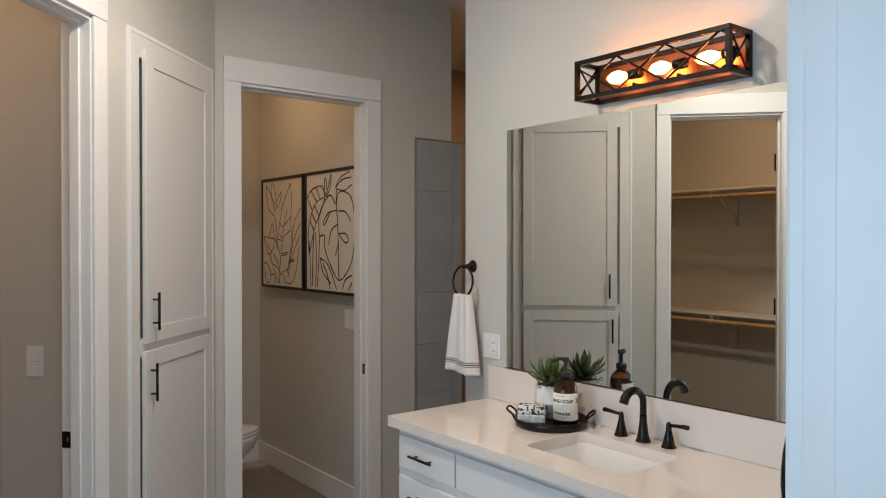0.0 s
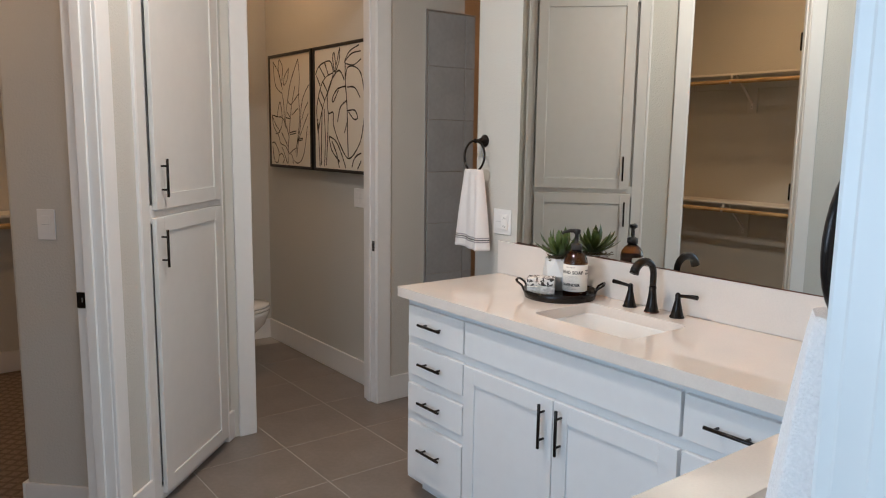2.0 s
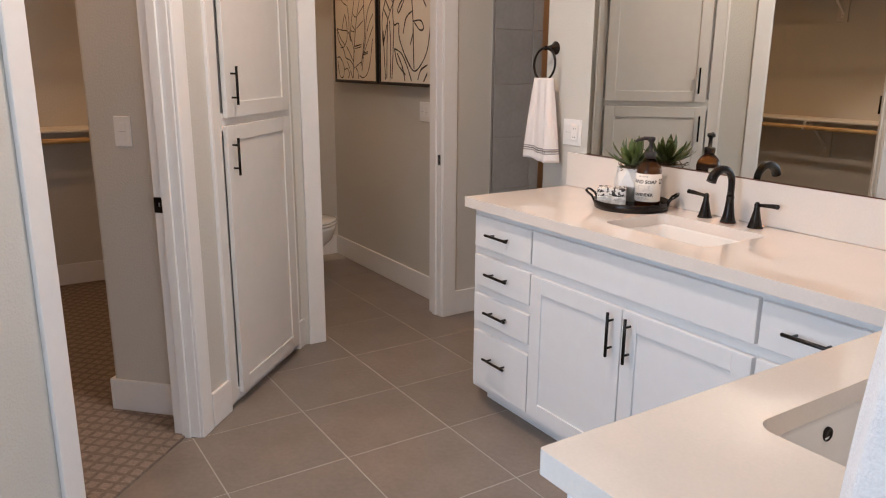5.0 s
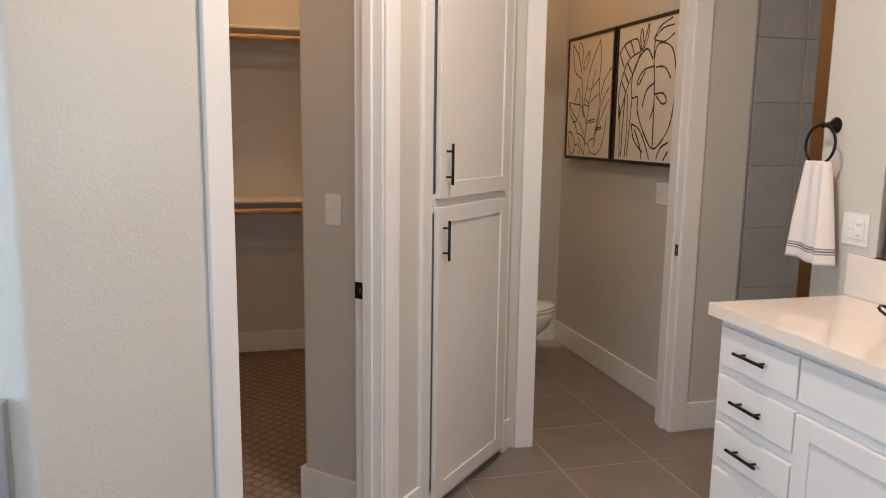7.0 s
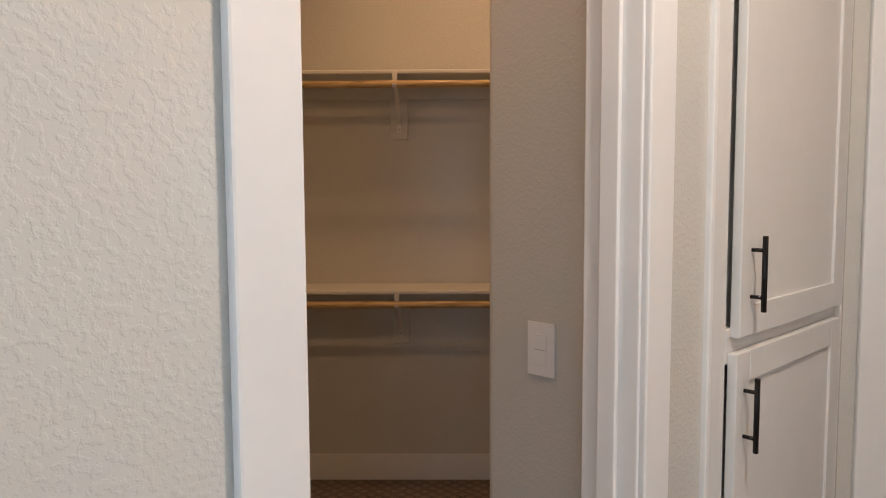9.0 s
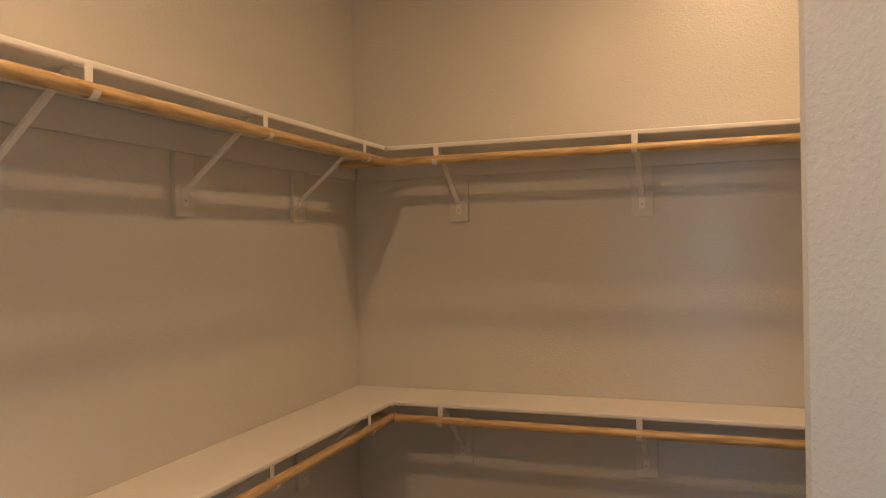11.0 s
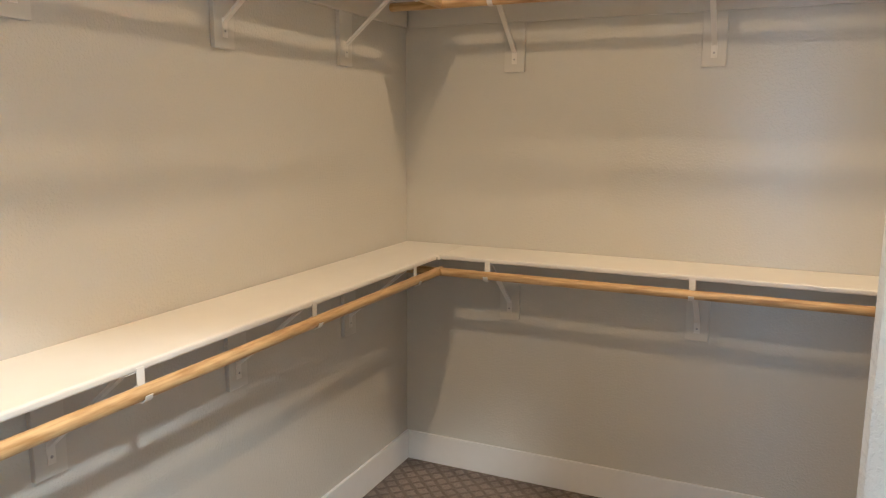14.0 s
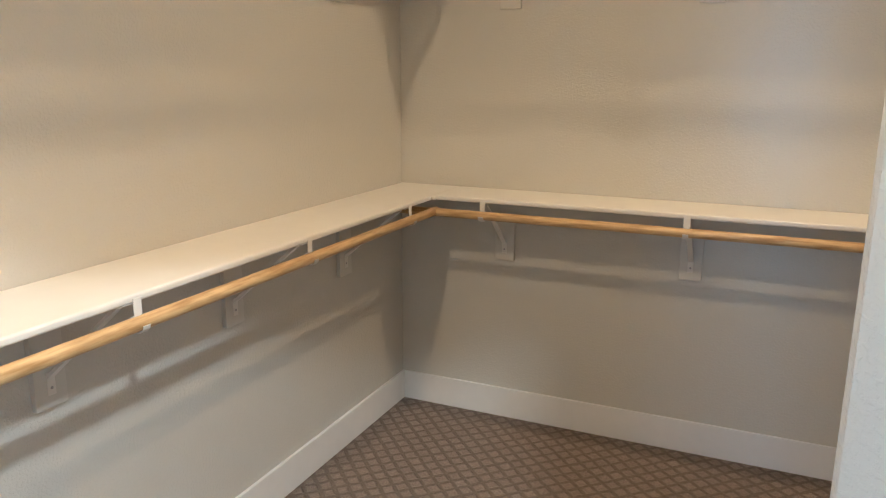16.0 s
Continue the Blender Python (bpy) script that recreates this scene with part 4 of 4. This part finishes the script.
left += ink([[(0.17, 0.46), (0.19, 0.50), (0.25, 0.59), (0.30, 0.46), (0.29, 0.37), (0.23, 0.31)], [(0.03, 0.47), (0.18, 0.45), (0.30, 0.44), (0.40, 0.37), (0.48, 0.25)],
             [(0.03, 0.47), (0.07, 0.36), (0.20, 0.27), (0.25, 0.20), (0.38, 0.17), (0.48, 0.10)], [(0.03, 0.47), (0.12, 0.38), (0.23, 0.31), (0.12, 0.29)]], 0.0026)
left += ink([[(0.02, 0.20), (0.10, 0.20), (0.20, 0.11), (0.17, 0.02), (0.08, 0.03), (0.03, 0.17)], [(0.20, 0.08), (0.28, 0.10), (0.34, 0.05), (0.30, 0.01)],
             [(0.28, 0.16), (0.33, 0.12), (0.42, 0.01)], [(0.45, 0.16), (0.36, 0.24), (0.28, 0.30)]], 0.0026)
# drooping fronds: a ribbed leaf with its stems, blades and a fan above, a broad leaf with looped veins, low leaves
right = ink([[(0.01, 0.80), (0.06, 0.85), (0.15, 0.885), (0.31, 0.90), (0.37, 0.85), (0.39, 0.80)], [(0.10, 0.86), (0.21, 0.77)], [(0.21, 0.89), (0.29, 0.78)], [(0.03, 0.79), (0.11, 0.70)],
             [(0.39, 0.80), (0.21, 0.76), (0.10, 0.66), (0.03, 0.50), (0.05, 0.30)], [(0.39, 0.79), (0.31, 0.68), (0.17, 0.53), (0.05, 0.30)],
             [(0.11, 0.67), (0.21, 0.57)], [(0.17, 0.73), (0.27, 0.64)], [(0.07, 0.60), (0.15, 0.52)]], 0.0032)
right += ink([[(0.15, 0.52), (0.13, 0.26), (0.12, 0.02)], [(0.19, 0.50), (0.21, 0.26), (0.19, 0.01)], [(0.28, 0.47), (0.26, 0.25), (0.23, 0.02)], [(0.05, 0.42), (0.07, 0.22), (0.09, 0.01)],
              [(0.41, 0.80), (0.38, 0.92), (0.41, 0.96), (0.44, 0.86)], [(0.41, 0.80), (0.47, 0.89), (0.52, 0.99), (0.51, 0.89), (0.43, 0.80)],
              [(0.61, 0.87), (0.71, 0.95), (0.89, 0.99)], [(0.61, 0.87), (0.75, 0.93), (0.92, 0.94)], [(0.63, 0.86), (0.79, 0.84), (0.93, 0.88)]], 0.0032)
right += ink([[(0.61, 0.73), (0.51, 0.81), (0.37, 0.75), (0.27, 0.63), (0.28, 0.47), (0.38, 0.47), (0.39, 0.36), (0.51, 0.21), (0.68, 0.09), (0.85, 0.17), (0.95, 0.30), (0.99, 0.55), (0.93, 0.76), (0.79, 0.83), (0.67, 0.82), (0.63, 0.73)],
              [(0.63, 0.87), (0.63, 0.73), (0.66, 0.52), (0.67, 0.29), (0.68, 0.10)], [(0.64, 0.68), (0.47, 0.66), (0.37, 0.59), (0.39, 0.56), (0.49, 0.65)]], 0.0034)
right += ink([[(0.65, 0.56), (0.53, 0.51), (0.47, 0.39)], [(0.67, 0.67), (0.81, 0.66), (0.91, 0.58)], [(0.67, 0.48), (0.81, 0.48), (0.86, 0.42), (0.79, 0.41), (0.69, 0.47)], [(0.67, 0.40), (0.61, 0.30)],
              [(0.29, 0.27), (0.43, 0.23), (0.55, 0.12), (0.63, 0.01)], [(0.29, 0.27), (0.35, 0.15), (0.51, 0.06)], [(0.35, 0.23), (0.45, 0.12), (0.50, 0.01)], [(0.75, 0.02), (0.81, 0.10), (0.93, 0.14)], [(0.86, 0.01), (0.93, 0.08)]], 0.0034)
picture(4.367, 5.010, "black-framed botanical ink drawing of tall leaves", left)
picture(3.690, 4.340, "black-framed botanical ink drawing of drooping fronds", right)


# ---- toilet ----
toilet = thing("toilet", "white ceramic toilet with closed lid", "toilet", pose(1.45, 4.53, 0))


def oval(cx, a, b, z, k=28, back=0.75):
    return [(cx + (a if math.cos(t) > 0 else a * back) * math.cos(t), b * math.sin(t), z) for t in [2 * math.pi * i / k for i in range(k)]]


bm = bmesh.new()
ring_mesh(bm, [oval(0.36, 0.21, 0.105, 0.0), oval(0.36, 0.205, 0.10, 0.03), oval(0.36, 0.18, 0.09, 0.12), oval(0.40, 0.20, 0.115, 0.20), oval(0.46, 0.265, 0.165, 0.30), oval(0.47, 0.285, 0.182, 0.37), oval(0.47, 0.285, 0.182, 0.395)])
part("bowl", bm, CERAMIC, toilet)
bm = bmesh.new()
ring_mesh(bm, [oval(0.47, 0.288, 0.185, 0.396), oval(0.47, 0.292, 0.188, 0.402), oval(0.47, 0.292, 0.188, 0.412), oval(0.47, 0.288, 0.185, 0.416)])
part("seat", bm, CERAMIC, toilet)
bm = bmesh.new()
ring_mesh(bm, [oval(0.47, 0.286, 0.184, 0.419), oval(0.47, 0.290, 0.187, 0.424), oval(0.47, 0.285, 0.184, 0.436), oval(0.46, 0.20, 0.13, 0.444)])
part("lid", bm, CERAMIC, toilet)
part_boxes("tank", [((0.012, -0.21, 0.38), (0.20, 0.21, 0.72))], CERAMIC, toilet, 0.02, 3)
part_boxes("tank_lid", [((0.006, -0.22, 0.721), (0.208, 0.22, 0.755))], CERAMIC, toilet, 0.008, 3)
part_boxes("pedestal", [((0.08, -0.10, 0.0), (0.30, 0.10, 0.382))], CERAMIC, toilet, 0.03, 3)


# ---- closet shelves, rods, brackets ----
SD = 0.285
UP, LOW = 2.045, 1.018           # undersides of the shelves
Y_END = 2.35
for z, word in ((UP, "upper"), (LOW, "lower")):
    tagged(part_boxes("closet_shelf", [((CX + 0.001, Y_END, z), (CX + SD, CY - 0.001, z + 0.019))], SHELF, None, 0.006, 3), f"white painted {word} closet shelf along the side wall", "shelf", "closet shelves")
    tagged(part_boxes("closet_shelf", [((CX + SD + 0.0008, CY - SD + 0.008, z), (1.318, CY - 0.001, z + 0.019))], SHELF, None, 0.006, 3), f"white painted {word} closet shelf along the back wall", "shelf", "closet shelves")
    tagged(part_boxes("shelf_cleat", [((CX + 0.0008, Y_END, z - 0.09), (CX + 0.018, CY - 0.02, z - 0.0005))], BOARD, None, 0.002, 1), f"greige painted board under the {word} shelf", "cleat", "shelf cleats")
    tagged(part_boxes("shelf_cleat", [((CX + 0.02, CY - 0.018, z - 0.09), (1.318, CY - 0.0008, z - 0.0005))], BOARD, None, 0.002, 1), f"greige painted board under the {word} shelf", "cleat", "shelf cleats")


def rod(length, m, label):
    bm = bmesh.new()
    tube(bm, [(0, 0, 0), (0, 0, 0.002), (0, 0, length - 0.002), (0, 0, length)], [0.0155, 0.0168, 0.0168, 0.0155], 20)
    return tagged(finish(bm, "closet_rod", ROD, None, m), label, "closet rod", "closet rods")


RX, RY, RD = CX + SD + 0.004, CY - SD + 0.002, 0.047
for z, word in ((UP, "upper"), (LOW, "lower")):
    rod(CY - SD + 0.03 - Y_END, pose(RX, Y_END, z - RD, -90, 0, 0), f"varnished pine rod under the {word} shelf")
    rod(1.318 - CX - 0.08, pose(CX + 0.08, RY, z - RD - 0.001, 0, 90, 0), f"varnished pine rod under the {word} back shelf")


def bracket(z, m, wide, aside=0.0):
    """On a wall in the plane y=0, shelf towards -y, underside at height z; the board and strut stand aside of the hook."""
    b = thing("shelf_bracket", "white metal shelf and rod bracket on a painted board", "bracket", m, "shelf brackets")
    part_boxes("wall_board", [((aside - wide / 2, -0.017, z - 0.285), (aside + wide / 2, -0.0005, z - 0.0905))], BOARD, b, 0.0015, 1)
    D = SD - 0.006
    bm = bmesh.new()
    box(bm, (min(aside, 0) - 0.010, -D - 0.0035, z - 0.0022), (0.010, -0.02, z - 0.0003), 0.0005)
    box(bm, (-0.011, -D - 0.0085, z - 0.030), (0.011, -D - 0.0062, z + 0.010), 0.0005)
    box(bm, (-0.011, -D - 0.0085, z - 0.032), (0.011, -D - 0.002, z - 0.0300), 0.0005)
    part("hanger", bm, SHELF, b, "white metal lip over the shelf edge")
    bm = bmesh.new()
    pts = [(0, -D - 0.010 + 0.0205 * math.cos(radians(a)), z - RD + 0.0205 * math.sin(radians(a))) for a in range(40, -200, -24)]
    for p, q in zip(pts, pts[1:]):
        a_, b2 = Vector(p), Vector(q)
        vs = [bm.verts.new(v) for v in (a_ + Vector((-0.010, 0, 0)), a_ + Vector((0.010, 0, 0)), b2 + Vector((0.010, 0, 0)), b2 + Vector((-0.010, 0, 0)))]
        bm.faces.new(vs)
    bmesh.ops.remove_doubles(bm, verts=bm.verts, dist=0.0001)
    hk = part("rod_hook", bm, SHELF, b)
    so = hk.modifiers.new("thickness", "SOLIDIFY")
    so.thickness, so.offset = 0.0022, 0
    bm = bmesh.new()
    v0, v1 = Vector((aside, -D * 0.93, z - 0.006)), Vector((aside, -0.018, z - 0.208))
    d = (v1 - v0).normalized()
    n2 = Vector((0, d.z, -d.y)) * 0.004
    sx = Vector((0.0095, 0, 0))
    ring_mesh(bm, [[p + sx + n2, p - sx + n2, p - sx - n2, p + sx - n2] for p in (v0, v1)])
    for f_ in bm.faces:
        f_.smooth = False
    part("strut", bm, SHELF, b)
    bm = bmesh.new()
    lathe(bm, [(0.004, 0.0), (0.004, 0.001), (0.002, 0.0018), (0.0005, 0.0018)], 8, pose(aside, -0.0195, z - 0.236, 90, 0, 0))
    part("screw", bm, GREY_METAL, b)
    part_boxes("foot", [((aside - 0.011, -0.0195, z - 0.254), (aside + 0.011, -0.017, z - 0.198))], SHELF, b, 0.0005)
    return b


first = {}
LEFT_YS, BACK_XS = (2.83, 3.485, 4.14, 4.80), (-0.51, 0.248, 1.0)
for z in (UP, LOW):
    for y in LEFT_YS:
        m = pose(CX, y, 0, 0, 0, 90)
        if (z, 1) in first:
            copy_thing(first[z, 1], m)
        else:
            first[z, 1] = bracket(z, m, 0.085, -0.026)
    for x in BACK_XS:
        m = pose(x, CY, 0)
        if (z, 2) in first:
            copy_thing(first[z, 2], m)
        else:
            first[z, 2] = bracket(z, m, 0.085)
tagged(part_boxes("shelf_joint", [((CX + SD - 0.002, CY - SD - 0.016, UP + 0.002), (CX + SD + 0.012, CY - SD + 0.004, UP + 0.014))], SHELF, None, 0.002, 1), "small white clip at the shelf corner", "clip")
tagged(part_boxes("shelf_joint", [((CX + SD - 0.002, CY - SD - 0.016, LOW + 0.002), (CX + SD + 0.012, CY - SD + 0.004, LOW + 0.014))], SHELF, None, 0.002, 1), "small white clip at the lower shelf corner", "clip")


# ---- framed panel on the wall past the rounded corner ----
# unidentified panel, built as a grey frame round a plain pale infill
pan = thing("shower_screen", "grey metal framed pale panel against the wall", "screen", pose(-0.10, CORNER_Y, 0))
px0, px1, pz0, pz1 = -0.75, 0.035, 0.02, 0.945
for lo, hi in (((px0, -0.030, pz0), (px0 + 0.03, -0.001, pz1)), ((px1 - 0.03, -0.030, pz0), (px1, -0.001, pz1)), ((px0 + 0.03, -0.030, pz0), (px1 - 0.03, -0.001, pz0 + 0.03)), ((px0 + 0.03, -0.030, pz1 - 0.03), (px1 - 0.03, -0.001, pz1))):
    part_boxes("frame_rail", [(lo, hi)], GREY_METAL, pan, 0.005, 2)
part_boxes("infill", [((px0 + 0.03, -0.018, pz0 + 0.03), (px1 - 0.03, -0.001, pz1 - 0.03))], PANE, pan)


# ---- wall tiles by the shower ----
trim = structure("tile_edge_trim", [((2.724, YW - 0.012, 0), (2.732, YW, 2.232)), ((2.732, YW - 0.012, 2.224), (3.08, YW, 2.232))], GREY_METAL, "thin grey metal edge round the wall tiles", "trim")
backer = structure("wall_tile_field", [((2.732, YW - 0.008, 0), (3.075, YW - 0.0005, 2.224)), ((3.001, YW + 0.0, 0), (3.075, YW + 0.12, 2.224))], GROUT, "grey porcelain wall tiles beside the shower", "tiles")


def tile_mesh(w, d, h, edge=0.0012):
    bm = bmesh.new()
    box(bm, (-w / 2, -d / 2, 0), (w / 2, d / 2, h), edge, 1)
    bmesh.ops.recalc_face_normals(bm, faces=bm.faces)
    me = bpy.data.meshes.new("tile")
    bm.to_mesh(me)
    bm.free()
    return me


me_w, me_n = tile_mesh(0.264, 0.297, 0.005), tile_mesh(0.070, 0.297, 0.005)
for me in (me_w, me_n):
    me.materials.append(WALL_TILE)
for i in range(8):
    z = 2.224 - 0.1505 - 0.3005 * i
    if z < 0.05:
        continue
    for me, x in ((me_w, 2.8665), (me_n, 3.0385)):
        ob = new("tile", me)
        ob.matrix_basis = pose(x, YW - 0.008, z, 90, 0, 0)
        ob.parent = backer

# ---- floor tiles ----
PX, PY = 0.4535, 0.4435
me = tile_mesh(PX - 0.0045, PY - 0.0045, 0.004, 0.001)
me.materials.append(FLOOR_TILE)
for i in range(-8, 7):
    for j in range(-12, 7):
        x, y = 1.702 + (i + 0.5) * PX, 2.329 + (j + 0.5) * PY
        if x < -2.1 or x > 4.4 or y > 5.2 or y < -2.7:
            continue
        q = DIAG.inverted() @ Vector((x, y, 0))
        if q.y > 0.45 and x < 1.3 and q.x < 1.2:
            continue
        ob = new("tile", me)
        ob.matrix_basis = pose(x, y, -0.004)
        ob.parent = floor
